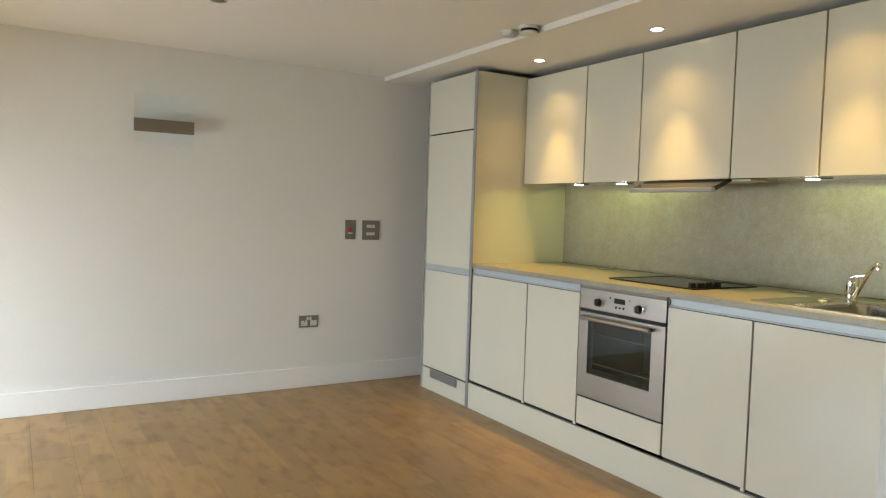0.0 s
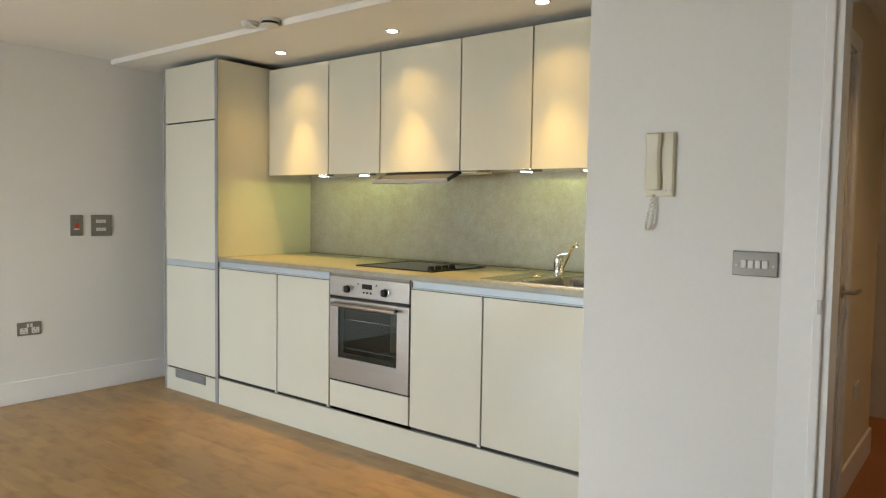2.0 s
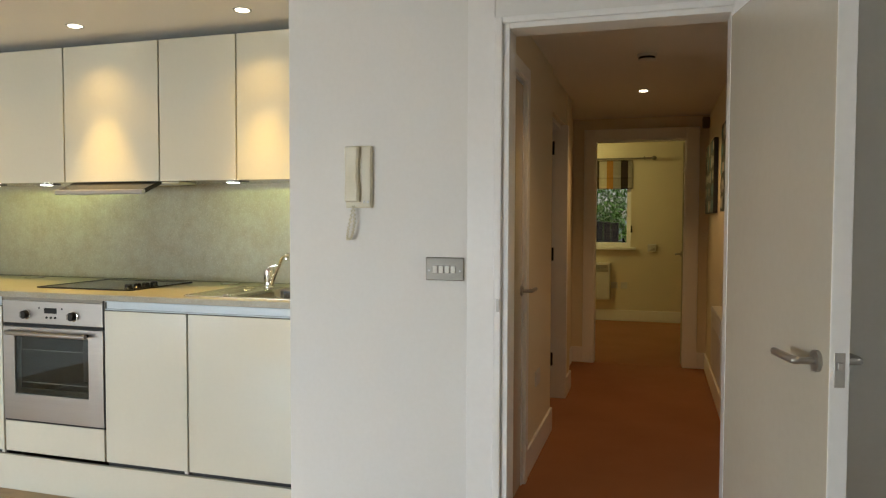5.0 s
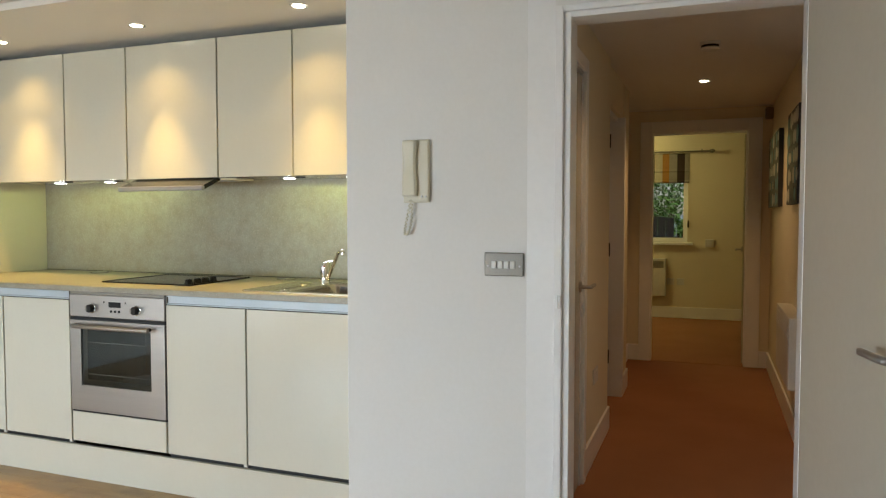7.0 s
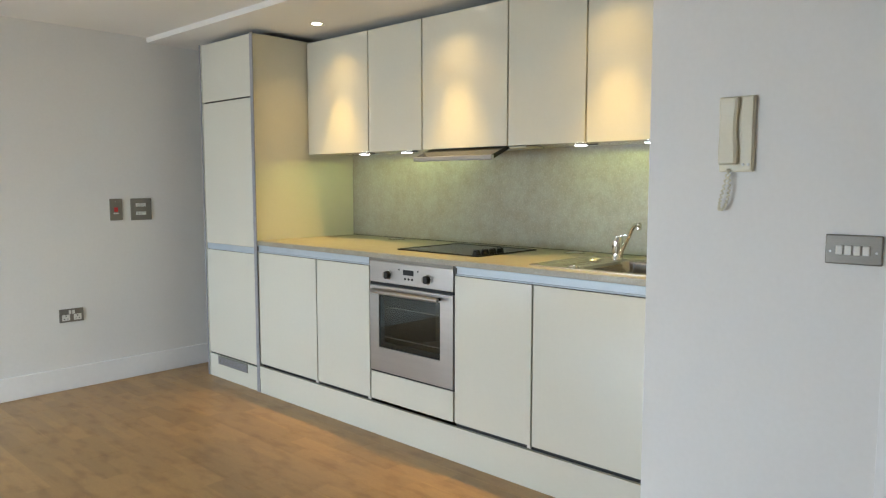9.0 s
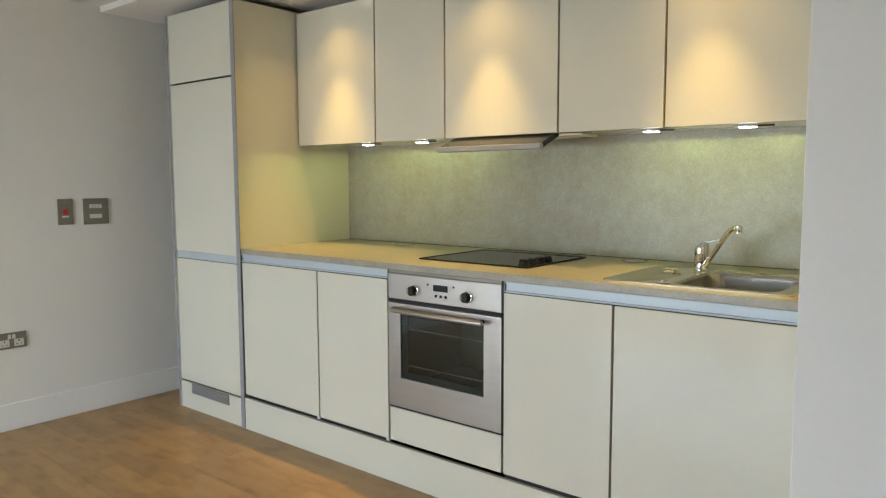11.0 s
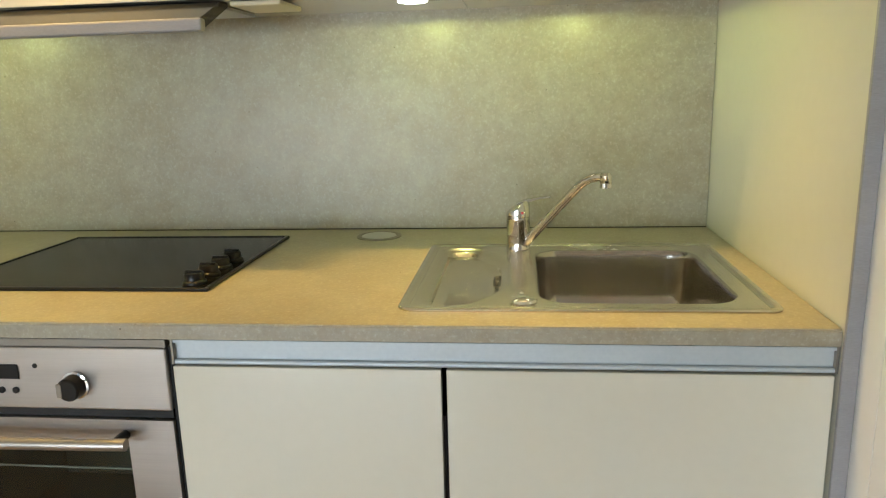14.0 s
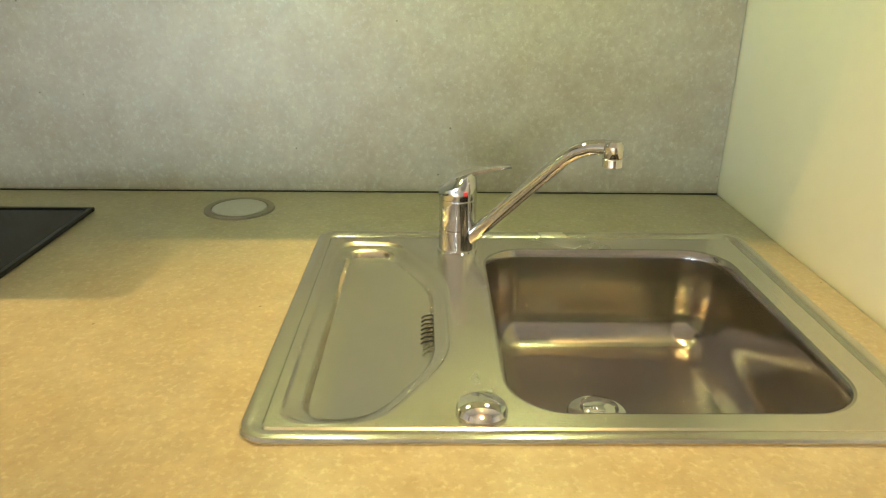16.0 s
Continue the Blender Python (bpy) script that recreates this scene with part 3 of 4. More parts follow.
for _i in range(6):
    _z = 0.104 + _i * 0.0085
    part("vent_slat", box(F - 0.005, F - 0.0021, 4.322, 4.683, _z, _z + 0.004), GREYEDGE, _pl)

# base run
base_unit(3.550, 4.156, "cream gloss base cabinet beside the fridge housing")
base_unit(3.078, 3.548, "narrow cream gloss base cabinet beside the oven")
base_unit(2.003, 2.462, "narrow cream gloss base cabinet under the worktop", top=0.83)
base_unit(1.402, 2.001, "wide cream gloss cabinet under the sink", top=0.83)
plinth = thing("plinth_board", (3.01, 2.79, 0), "long cream gloss plinth board along the base units", "plinth")
part("board", box(F - 0.004, F + 0.015, 1.40, 4.158, 0, 0.174, bevel=0.001, seg=1), CREAM, plinth)
for _y0, _y1 in ((3.078, 4.172), (1.402, 2.459)):
    rail = thing("grip_rail", (3.02, (_y0 + _y1) / 2, 0.92), "recessed pale aluminium grip rail under the worktop", "handle rail", "grip rails")
    part("back", box(F + 0.012, F + 0.018, _y0, _y1, 0.926, 0.963), RAIL, rail)
    part("lower_lip", tube([(F + 0.008, _y0, 0.925), (F + 0.008, _y1, 0.924)], 0.0045, 10), RAIL, rail, "", True)
    part("upper_lip", box(F + 0.004, F + 0.012, _y0, _y1, 0.958, 0.963), RAIL, rail)
    for _y in (_y0 - 0.001, _y1 - 0.003):
        part("end_cap", box(F + 0.002, F + 0.02, _y, _y + 0.004, 0.921, 0.9645), PLATE, rail)

# end panel beside the sink
endp = thing("end_panel", (3.4, 1.388, 0), "cream gloss end panel with grey edge", "panel")
part("panel", box(F - 0.002, 3.828, 1.379, 1.399, 0, 2.30, bevel=0.001, seg=1), CREAM, endp)
part("edge_strip", box(F - 0.010, F - 0.002, 1.377, 1.400, 0, 2.30, bevel=0.001, seg=1), GREYEDGE, endp, "grey aluminium edge strip")

# worktop with the cut-outs for sink and hob left open
SX0, SX1, SY0, SY1 = 3.076, 3.592, 1.452, 2.090
HX0, HX1, HY0, HY1 = 3.195, 3.690, 2.478, 3.058


def slab(x0, x1, y0, y1, z0, z1, holes):
    """A slab whose top and bottom have rectangular holes."""
    bm = bmesh.new()
    xs = sorted({x0, x1, *[h[0] for h in holes], *[h[1] for h in holes]})
    ys = sorted({y0, y1, *[h[2] for h in holes], *[h[3] for h in holes]})
    for xa, xb in zip(xs, xs[1:]):
        for ya, yb in zip(ys, ys[1:]):
            cx, cy = (xa + xb) / 2, (ya + yb) / 2
            if not any(h[0] < cx < h[1] and h[2] < cy < h[3] for h in holes):
                bm.faces.new([bm.verts.new(p) for p in ((xa, ya, z1), (xb, ya, z1), (xb, yb, z1), (xa, yb, z1))])
    bmesh.ops.remove_doubles(bm, verts=bm.verts, dist=1e-5)
    r = bmesh.ops.extrude_face_region(bm, geom=list(bm.faces))
    bmesh.ops.translate(bm, verts=[v for v in r["geom"] if isinstance(v, bmesh.types.BMVert)], vec=(0, 0, z0 - z1))
    sharp = [e for e in bm.edges if all(abs(v.co.x - x0) < 1e-5 and abs(v.co.z - z1) < 1e-5 for v in e.verts)]
    bmesh.ops.bevel(bm, geom=sharp, offset=0.003, segments=2, affect="EDGES")
    return bm


CAPS = [(3.708, 2.242), (3.708, 3.615)]
worktop = tagged(part("worktop", slab(F + 0.001, 3.807, 1.4005, 4.1755, 0.965, TOP, [(SX0 + 0.03, SX1 - 0.03, SY0 + 0.03, SY1 - 0.03), (HX0 + 0.02, HX1 - 0.02, HY0 + 0.02, HY1 - 0.02)]), STONE), "mottled beige stone-effect laminate worktop", "worktop")
splash = tagged(part("splashback", box(3.810, 3.8295, 1.4005, 4.1755, TOP + 0.002, 1.62), STONE), "mottled grey stone-effect splashback panel", "splashback")
part("sealant_bead", tube([(3.8085, 1.401, TOP + 0.001), (3.8085, 4.175, TOP + 0.001)], 0.0015, 6), CARCASS, worktop, "dark joint along the splashback")
for _x, _y in CAPS:
    cap = thing("popup_socket", (_x, _y, TOP), "round satin steel pop-up socket cap in the worktop", "socket", "pop-up sockets")
    part("ring", lathe((_x, _y, TOP), [(0.046, 0.0002), (0.058, 0.0002), (0.057, 0.003), (0.047, 0.0035), (0.046, 0.001)], n=36, cap0=False, cap1=False), PLATE, cap, "", True)
    part("cap", lathe((_x, _y, TOP), [(0.044, 0.0003), (0.044, 0.0035), (0.040, 0.0045), (0.001, 0.0048)], n=36), ALU, cap, "", True)

# wall units
WX, WB, WT = 3.418, 1.553, 2.288
for _y0, _y1, _lab in ((3.554, 4.170, "cream gloss wall cabinet beside the fridge housing"), (3.091, 3.552, "narrow cream gloss wall cabinet"), (2.473, 3.089, "cream gloss wall cabinet over the extractor hood"), (2.009, 2.471, "narrow cream gloss wall cabinet"), (1.402, 2.007, "wide cream gloss wall cabinet above the sink")):
    wc = thing("wall_cabinet", (3.6, (_y0 + _y1) / 2, WB), _lab, "cabinet", "kitchen wall cabinets")
    part("body", box(WX + DT + 0.002, 3.828, _y0, _y1, WB + 0.002, WT - 0.01), CREAM, wc)
    front("door", wc, _y0, _y1, WB, WT, WX)
    # Added dark sheet that shades the gaps round the wall doors.
    part("door_edge", box(WX + DT, WX + DT + 0.002, _y0, _y1, WB + 0.001, WT - 0.002), CARCASS, wc)

# lights under the wall units
for _x, _y in PUCKS:
    pk = thing("cabinet_light", (_x, _y, 1.5545), "small round chrome light under a wall cabinet, lit", "light", "cabinet lights")
    part("body", lathe((_x, _y, 1.545), [(0.030, 0.0015), (0.034, 0.002), (0.034, 0.0085)], n=28), ALU, pk, "", True)
    part("lens", lathe((_x, _y, 1.544), [(0.026, 0), (0.031, 0.0008), (0.0325, 0.0015), (0.0325, 0.003)], n=28), LAMPCOOL, pk, "glowing lens", True)
    part("cable_clip", box(_x - 0.005, _x + 0.005, _y - 0.095, _y - 0.034, 1.547, 1.5535, bevel=0.002), CARCASS, pk)

# extractor hood, visor partly pulled out
hood = thing("extractor_hood", (3.5, 2.78, 1.553), "slim steel telescopic extractor hood under the cabinet", "extractor hood")
HY = (2.497, 3.043)
part("visor", loft([[(3.325, y, 1.507), (3.335, y, 1.486), (3.47, y, 1.541), (3.47, y, 1.551), (3.437, y, 1.551)] for y in HY], True, True, True), VISOR, hood, "sloping grey visor")
part("front_lip", box(3.308, 3.332, HY[0] - 0.008, HY[1] + 0.008, 1.481, 1.506, bevel=0.004), GREYEDGE, hood, "rounded aluminium front lip")
part("filter", box(3.475, 3.72, 2.53, 3.01, 1.545, 1.5515), ALU, hood, "metal grease filter")
part("runner", box(3.45, 3.60, 2.375, 2.485, 1.541, 1.551, bevel=0.003), IVORY, hood)

# oven
oven = thing("oven", (3.3, 2.769, 0.35), "built-in brushed steel single oven with glass door", "oven")
OY0, OY1 = 2.467, 3.071
part("housing", box(3.46, 3.60, OY0 + 0.02, OY1 - 0.02, 0.36, 0.94), CARCASS, oven)
panel = part("control_panel", box(F - 0.004, F + 0.022, OY0, OY1, 0.838, 0.950, bevel=0.003), STEEL, oven)
part("top_trim", box(F + 0.0, F + 0.024, OY0 + 0.001, OY1 - 0.001, 0.951, 0.964), PLATE, oven, "dark steel trim over the panel")
# Black strips fill the oven's open gaps and stand for their shade.
part("gap_seal", box(F + 0.004, F + 0.022, OY0 + 0.002, OY1 - 0.002, 0.822, 0.8375), MATTBLACK, oven)
part("bottom_seal", box(F + 0.006, F + 0.022, OY0 + 0.002, OY1 - 0.002, 0.346, 0.356), MATTBLACK, oven)
part("side_gap", box(F + 0.006, F + 0.022, OY1 + 0.0005, OY1 + 0.005, 0.346, 0.95), MATTBLACK, oven)
part("side_gap", box(F + 0.006, F + 0.022, OY0 - 0.0045, OY0 - 0.0005, 0.346, 0.95), MATTBLACK, oven)
for _y in (2.918, 2.632):
    kn = part("knob", lathe((F - 0.004, _y, 0.884), [(0.024, 0), (0.024, -0.004), (0.021, -0.006), (0.020, -0.026), (0.017, -0.029), (0.001, -0.0295)], "x", 28), BLACK, panel, "black and chrome control knob", True)
    part("knob_face", box(F - 0.0345, F - 0.030, _y + 0.009, _y + 0.0185, 0.872, 0.896, bevel=0.002), PLATE, kn, "grey metal pointer")
    part("knob_skirt", lathe((F - 0.010, _y, 0.884), [(0.0245, 0.005), (0.0245, 0.0), (0.0212, -0.001)], "x", 28, False, False), CHROME, kn, "", True)
part("display", box(F - 0.006, F - 0.004, 2.735, 2.812, 0.892, 0.919, bevel=0.001, seg=1), BLACK, panel, "dark digital clock display")
for _y in (2.797, 2.771, 2.745):
    part("button", lathe((F - 0.004, _y, 0.872), [(0.006, 0), (0.006, -0.003), (0.004, -0.004)], "x", 12), BLACK, panel)
for _y in (2.842, 2.704):
    part("indicator", lathe((F - 0.004, _y, 0.917), [(0.0045, 0), (0.004, -0.002)], "x", 12), BLACK, panel)
# door frame of four rails round the glass
_w0, _w1, _g0, _g1 = 2.552, 3.000, 0.487, 0.780
dr = part("door", box(F - 0.004, F + 0.02, OY0, OY1, _g1, 0.820), STEEL, oven, "brushed steel oven door")
for _b in ((OY0, OY1, 0.357, _g0), (OY0, _w0, _g0, _g1), (_w1, OY1, _g0, _g1)):
    part("door_rail", box(F - 0.004, F + 0.02, *_b), STEEL, dr)
_dg = part("door_glass", box(F + 0.001, F + 0.005, _w0 - 0.001, _w1 + 0.001, _g0 - 0.001, _g1 + 0.001), SMOKED, dr, "dark tinted oven glass")
_dg.visible_shadow = False
part("glass_border", box(F + 0.006, F + 0.008, _w1 - 0.035, _w1 + 0.001, _g0, _g1), BLACK, dr)
part("glass_border", box(F + 0.006, F + 0.008, _w0, _w1 - 0.035, _g0, _g0 + 0.03), BLACK, dr)
part("handle", tube([(F - 0.004, 3.03, 0.793), (F - 0.034, 3.025, 0.793), (F - 0.042, 3.005, 0.793), (F - 0.046, 2.77, 0.793), (F - 0.042, 2.575, 0.793), (F - 0.040, 2.535, 0.793)], 0.0105, 16), STEEL, dr, "round brushed steel handle bar", True)
part("handle_post", tube([(F - 0.004, 2.556, 0.793), (F - 0.040, 2.556, 0.793)], 0.009, 12), BLACK, dr, "", True)
cav = part("cavity", box(3.45, 3.455, OY0 + 0.06, OY1 - 0.06, 0.43, 0.80), OVENIN, oven, "dark enamel cavity")
for _b in ((F + 0.022, 3.45, 3.012, 3.016, 0.44, 0.80), (F + 0.022, 3.45, 2.53, 2.534, 0.44, 0.80), (F + 0.022, 3.45, 2.534, 3.012, 0.44, 0.445), (F + 0.022, 3.45, 2.534, 3.012, 0.795, 0.80)):
    part("cavity_wall", box(*_b), OVENIN, cav)
for _z in (0.535, 0.700):
    rk = part("rack", tube([(F + 0.045, 2.537, _z), (F + 0.045, 3.008, _z)], 0.0022, 8), PLATE, oven, "chrome wire rack", True)
for _i in range(9):
    part("side_rung", box(F + 0.03, F + 0.045, 3.005, 3.0115, 0.54 + _i * 0.025, 0.544 + _i * 0.025), PLATE, cav)
drawer = thing("drawer_front", (3.01, 2.769, 0.2), "cream gloss filler panel below the oven", "panel")
front("panel", drawer, 2.466, 3.074, 0.194, 0.346)

# ceramic hob
hob = thing("hob", (3.44, 2.77, TOP), "black ceramic hob with four black knobs", "hob")
part("glass_plate", loft([rrect(HX0, HX1, HY0, HY1, 0.006, TOP + 0.0005), rrect(HX0, HX1, HY0, HY1, 0.006, TOP + 0.004), rrect(HX0 + 0.003, HX1 - 0.003, HY0 + 0.003, HY1 - 0.003, 0.005, TOP + 0.0055)], True, True, True), HOBGLASS, hob)
for _b in ((HX0 - 0.003, HX0 + 0.006, HY0 - 0.003, HY1 + 0.003), (HX1 - 0.006, HX1 + 0.003, HY0 - 0.003, HY1 + 0.003), (HX0 + 0.006, HX1 - 0.006, HY0 - 0.003, HY0 + 0.006), (HX0 + 0.006, HX1 - 0.006, HY1 - 0.006, HY1 + 0.003)):
    part("rim", box(*_b, TOP + 0.0003, TOP + 0.0075, bevel=0.0015, seg=1), BLACK, hob, "black metal rim")
for _x in (3.233, 3.299, 3.360, 3.424):
    kn = part("knob", lathe((_x, 2.519, TOP + 0.006), [(0.024, 0), (0.023, 0.005), (0.0195, 0.008), (0.019, 0.019), (0.017, 0.022), (0.001, 0.0225)], n=24), BLACK, hob, "", True)
    part("grip", box(_x - 0.004, _x + 0.004, 2.502, 2.536, TOP + 0.0275, TOP + 0.032, bevel=0.002), BLACK, kn)

# sink
sink = thing("sink", (3.325, 1.77, TOP), "inset steel sink with drainer and one bowl", "sink")
outer = [p[:2] for p in rrect(SX0, SX1, SY0, SY1, 0.028, 0, 8)]
bowl = [p[:2] for p in rrect(3.118, 3.528, 1.503, 1.850, 0.062, 0, 10)]
dry0 = [(3.556, 2.062), (3.556, 1.968), (3.418, 1.899), (3.218, 1.897), (3.102, 1.966), (3.102, 2.062)]
dry = softened(dry0, 0.035)
bm = bmesh.new()
loops = [[bm.verts.new(p) for p in shrunk(lp, d, TOP + z)] for lp, d, z in ((outer, 0.0215, 0.0035), (bowl, 0.0, 0.0035), (dry, 0.0, 0.0035))]
edges = []
for lp in loops:
    edges += [bm.edges.new((lp[i], lp[(i + 1) % len(lp)])) for i in range(len(lp))]
bmesh.ops.triangle_fill(bm, edges=edges, use_beauty=True)
part("deck", bm, SINKFLAT, sink)
part("rim", loft([shrunk(outer, d, TOP + z) for d, z in ((0.0, 0.0003), (0.0, 0.003), (0.002, 0.0055), (0.007, 0.0062), (0.013, 0.0058), (0.017, 0.0035), (0.019, 0.0022), (0.0215, 0.0035))]), SINKFLAT, sink, "raised rolled rim", True)
part("bowl", loft([shrunk(bowl, d, TOP + z) for d, z in ((0, 0.0035), (0.003, 0.0025), (0.0055, -0.002), (0.007, -0.01), (0.011, -0.085), (0.015, -0.105), (0.023, -0.122), (0.036, -0.134), (0.052, -0.138))], True, False, True), SINKSTEEL_DIM, sink, "deep brushed steel bowl", True)
part("drainer", loft([[(x, y, TOP + z) for x, y in softened(inset(dry0, d), 0.035)] for d, z in ((0, 0.0035), (0.003, 0.003), (0.006, -0.0005), (0.009, -0.002), (0.017, -0.0032), (0.020, -0.006), (0.024, -0.013), (0.029, -0.015))], True, False, True), SINKFLAT, sink, "stepped drainer tray", True)
for _i in range(7):
    _x = 3.272 + _i * 0.0105
    part("overflow_slot", tube([(_x - 0.004, 1.932, TOP - 0.0085), (_x, 1.928, TOP - 0.0078), (_x + 0.001, 1.920, TOP - 0.0072), (_x - 0.003, 1.911, TOP - 0.0066)], 0.0013, 6), BLACK, sink)
part("waste_control", lathe((3.122, 1.874, TOP + 0.0036), [(0.023, 0), (0.024, 0.003), (0.022, 0.007), (0.014, 0.011), (0.001, 0.012)], n=28), CHROME, sink, "round chrome waste control cap", True)
wst = part("waste", lathe((3.322, 1.712, TOP - 0.1375), [(0.038, 0), (0.036, 0.003), (0.030, 0.0015), (0.026, 0.001), (0.001, 0.001)], n=28), CHROME, sink, "chrome waste outlet", True)
part("plug", lathe((3.316, 1.712, TOP - 0.132), [(0.001, 0), (0.018, 0.002), (0.024, 0.009), (0.018, 0.014), (0.001, 0.016)], n=20), CHROME, wst, "tilted waste plug", True)

# mixer tap
tap = thing("tap", (3.508, 1.884, TOP + 0.0035), "chrome single-lever kitchen mixer tap", "tap")
TX, TY, TZ = 3.520, 1.884, TOP + 0.0035
part("body", lathe((TX, TY, TZ), [(0.0285, 0), (0.0285, 0.004), (0.0265, 0.005), (0.0265, 0.008), (0.0262, 0.009), (0.0262, 0.036), (0.0252, 0.0366), (0.0252, 0.0378), (0.0262, 0.0384), (0.0262, 0.070), (0.0265, 0.077), (0.0262, 0.0795)], n=32), CHROME, tap, "", True)
bm = loft([circle((TX, TY, TZ + 0.080), 0.0268, n=28), circle((TX, TY, TZ + 0.088), 0.0268, n=28), [(x, y, z - (y - TY) * 0.35) for x, y, z in circle((TX, TY, TZ + 0.100), 0.0255, n=28)], [(x, y, z - (y - TY) * 0.5) for x, y, z in circle((TX, TY - 0.004, TZ + 0.108), 0.018, n=28)], [(x, y, z - (y - TY) * 0.5) for x, y, z in circle((TX, TY - 0.006, TZ + 0.111), 0.004, n=28)]], True, True, True)
cp = part("cartridge_cap", bm, CHROME, tap, "", True)
part("lever", loft([[(TX - a, y, z - t), (TX + a, y, z - t), (TX + a, y, z + t), (TX - a, y, z + t)] for y, z, a, t in ((TY + 0.004, TZ + 0.106, 0.013, 0.004), (TY - 0.02, TZ + 0.116, 0.011, 0.003), (TY - 0.045, TZ + 0.121, 0.008, 0.0018), (TY - 0.072, TZ + 0.124, 0.0065, 0.0015))], True, True, True), CHROME, cp, "flat chrome lever", True)
part("temperature_mark", box(TX - 0.0275, TX - 0.024, TY - 0.012, TY - 0.007, TZ + 0.089, TZ + 0.094), RED, cp, "small red temperature mark")
_a, _b = Vector((TX - 0.008, TY - 0.015, TZ + 0.020)), Vector((3.425, 1.757, TOP + 0.164))
pts = [_a.lerp(_b, i / 6) for i in range(7)] + [(3.416, 1.745, TOP + 0.175), (3.406, 1.732, TOP + 0.182), (3.396, 1.718, TOP + 0.185), (3.387, 1.706, TOP + 0.184)]
part("spout", tube(pts, [0.0105, 0.0105, 0.010, 0.0098, 0.0095, 0.0095, 0.0093, 0.0093, 0.0093, 0.0093, 0.0093], 16), CHROME, tap, "long angled chrome spout", True)
part("nozzle", lathe((3.388, 1.708, TOP + 0.163), [(0.0105, 0), (0.0120, 0.001), (0.0120, 0.010), (0.0112, 0.011), (0.0122, 0.0125), (0.0122, 0.026), (0.008, 0.031)], n=20), CHROME, tap, "", True)

# ---- lights and alarms on the ceiling ----


def downlight(x, y, z, lit, label, group=""):
    ob = thing("downlight", (x, y, z), label, "downlight", group)
    part("ring", lathe((x, y, z), [(0.044, 0.0), (0.043, -0.002), (0.036, -0.0025), (0.033, -0.001), (0.033, 0.0)], n=32, cap0=False, cap1=False), CHROME, ob, "thin metal ring", True)
    part("bulb", lathe((x, y, z - 0.0005), [(0.032, 0), (0.030, -0.003), (0.020, -0.006), (0.001, -0.007)], n=24), LAMPWARM if lit else PLATE, ob, "glowing bulb face" if lit else "", True)


for _x, _y in SPOTS:
    downlight(_x, _y, KT - 0.0005, True, "small round recessed kitchen ceiling downlight, lit", "kitchen downlights")
downlight(1.205, 3.85, CT - 0.0005, False, "small round recessed ceiling downlight, unlit")
for _x, _y in HALL_SPOTS:
    downlight(_x, _y, HC - 0.0005, True, "small round recessed hall downlight, lit", "hall downlights")


def smoke_alarm(x, y, z, label):
    ob = thing("smoke_alarm", (x, y, z), label, "smoke alarm")
    part("base", lathe((x, y, z), [(0.055, -0.0005), (0.055, -0.016), (0.050, -0.018)], n=32), OFFWHITE, ob, "", True)
    part("slot_band", lathe((x, y, z), [(0.047, -0.0175), (0.047, -0.031)], n=32), BLACK, ob, "dark vent band", True)
    part("cover", lathe((x, y, z), [(0.048, -0.0305), (0.052, -0.033), (0.050, -0.040), (0.040, -0.045), (0.001, -0.046)], n=32), OFFWHITE, ob, "", True)


smoke_alarm(2.738, 3.285, CT, "round white smoke alarm at the ceiling step")
smoke_alarm(4.56, 0.03, HC, "round white smoke alarm on the hall ceiling")
det = thing("ceiling_sensor", (2.712, 3.43, CT), "small round white ceiling sensor beside the alarm", "sensor")
part("base", lathe((2.712, 3.43, CT), [(0.050, -0.0005), (0.050, -0.014), (0.047, -0.018)], n=28), OFFWHITE, det, "", True)
part("cover", lathe((2.712, 3.43, CT), [(0.044, -0.018), (0.042, -0.030), (0.035, -0.033), (0.001, -0.034)], n=28), OFFWHITE, det, "", True)

# ---- wall fittings of the living room ----
wl = thing("wall_light", (1.16, NORTH, 1.83), "wall light of satin glass plate and taupe metal bar", "wall light")
part("backplate", box(1.10, 1.22, NORTH - 0.08, NORTH, 1.81, 1.865, bevel=0.004), OFFWHITE, wl)
_gp = part("glass_plate", box(0.985, 1.352, NORTH - 0.080, NORTH - 0.072, 1.722, 2.040, bevel=0.002), FROST, wl, "clear satin glass plate")
_gp.visible_shadow = False
part("bar", box(0.978, 1.347, NORTH - 0.106, NORTH - 0.081, 1.796, 1.878, bevel=0.003), TAUPE, wl, "taupe metal cross bar")


def plate_y(name, x0, x1, z0, z1, label, category):
    ob = thing(name, ((x0 + x1) / 2, NORTH, (z0 + z1) / 2), label, category)
    part("plate", box(x0, x1, NORTH - 0.009, NORTH, z0, z1, bevel=0.003), PLATE, ob, "satin steel face plate")
    return ob


YF = NORTH - 0.009
sw = plate_y("isolator_switch", 2.484, 2.569, 1.108, 1.255, "satin steel cooker isolator switch with red rocker", "switch")
part("rocker", box(2.511, 2.536, YF - 0.006, YF, 1.165, 1.196, bevel=0.002), RED, sw, "red rocker")
part("rocker_base", box(2.505, 2.542, YF - 0.004, YF, 1.150, 1.160, bevel=0.001, seg=1), OFFWHITE, sw)
part("screw", lathe((2.523, YF, 1.236), [(0.003, 0), (0.002, -0.001)], "y", 10), STEEL, sw)
sw = plate_y("light_switch", 2.626, 2.773, 1.104, 1.255, "square satin steel plate with eight small switches", "switch")
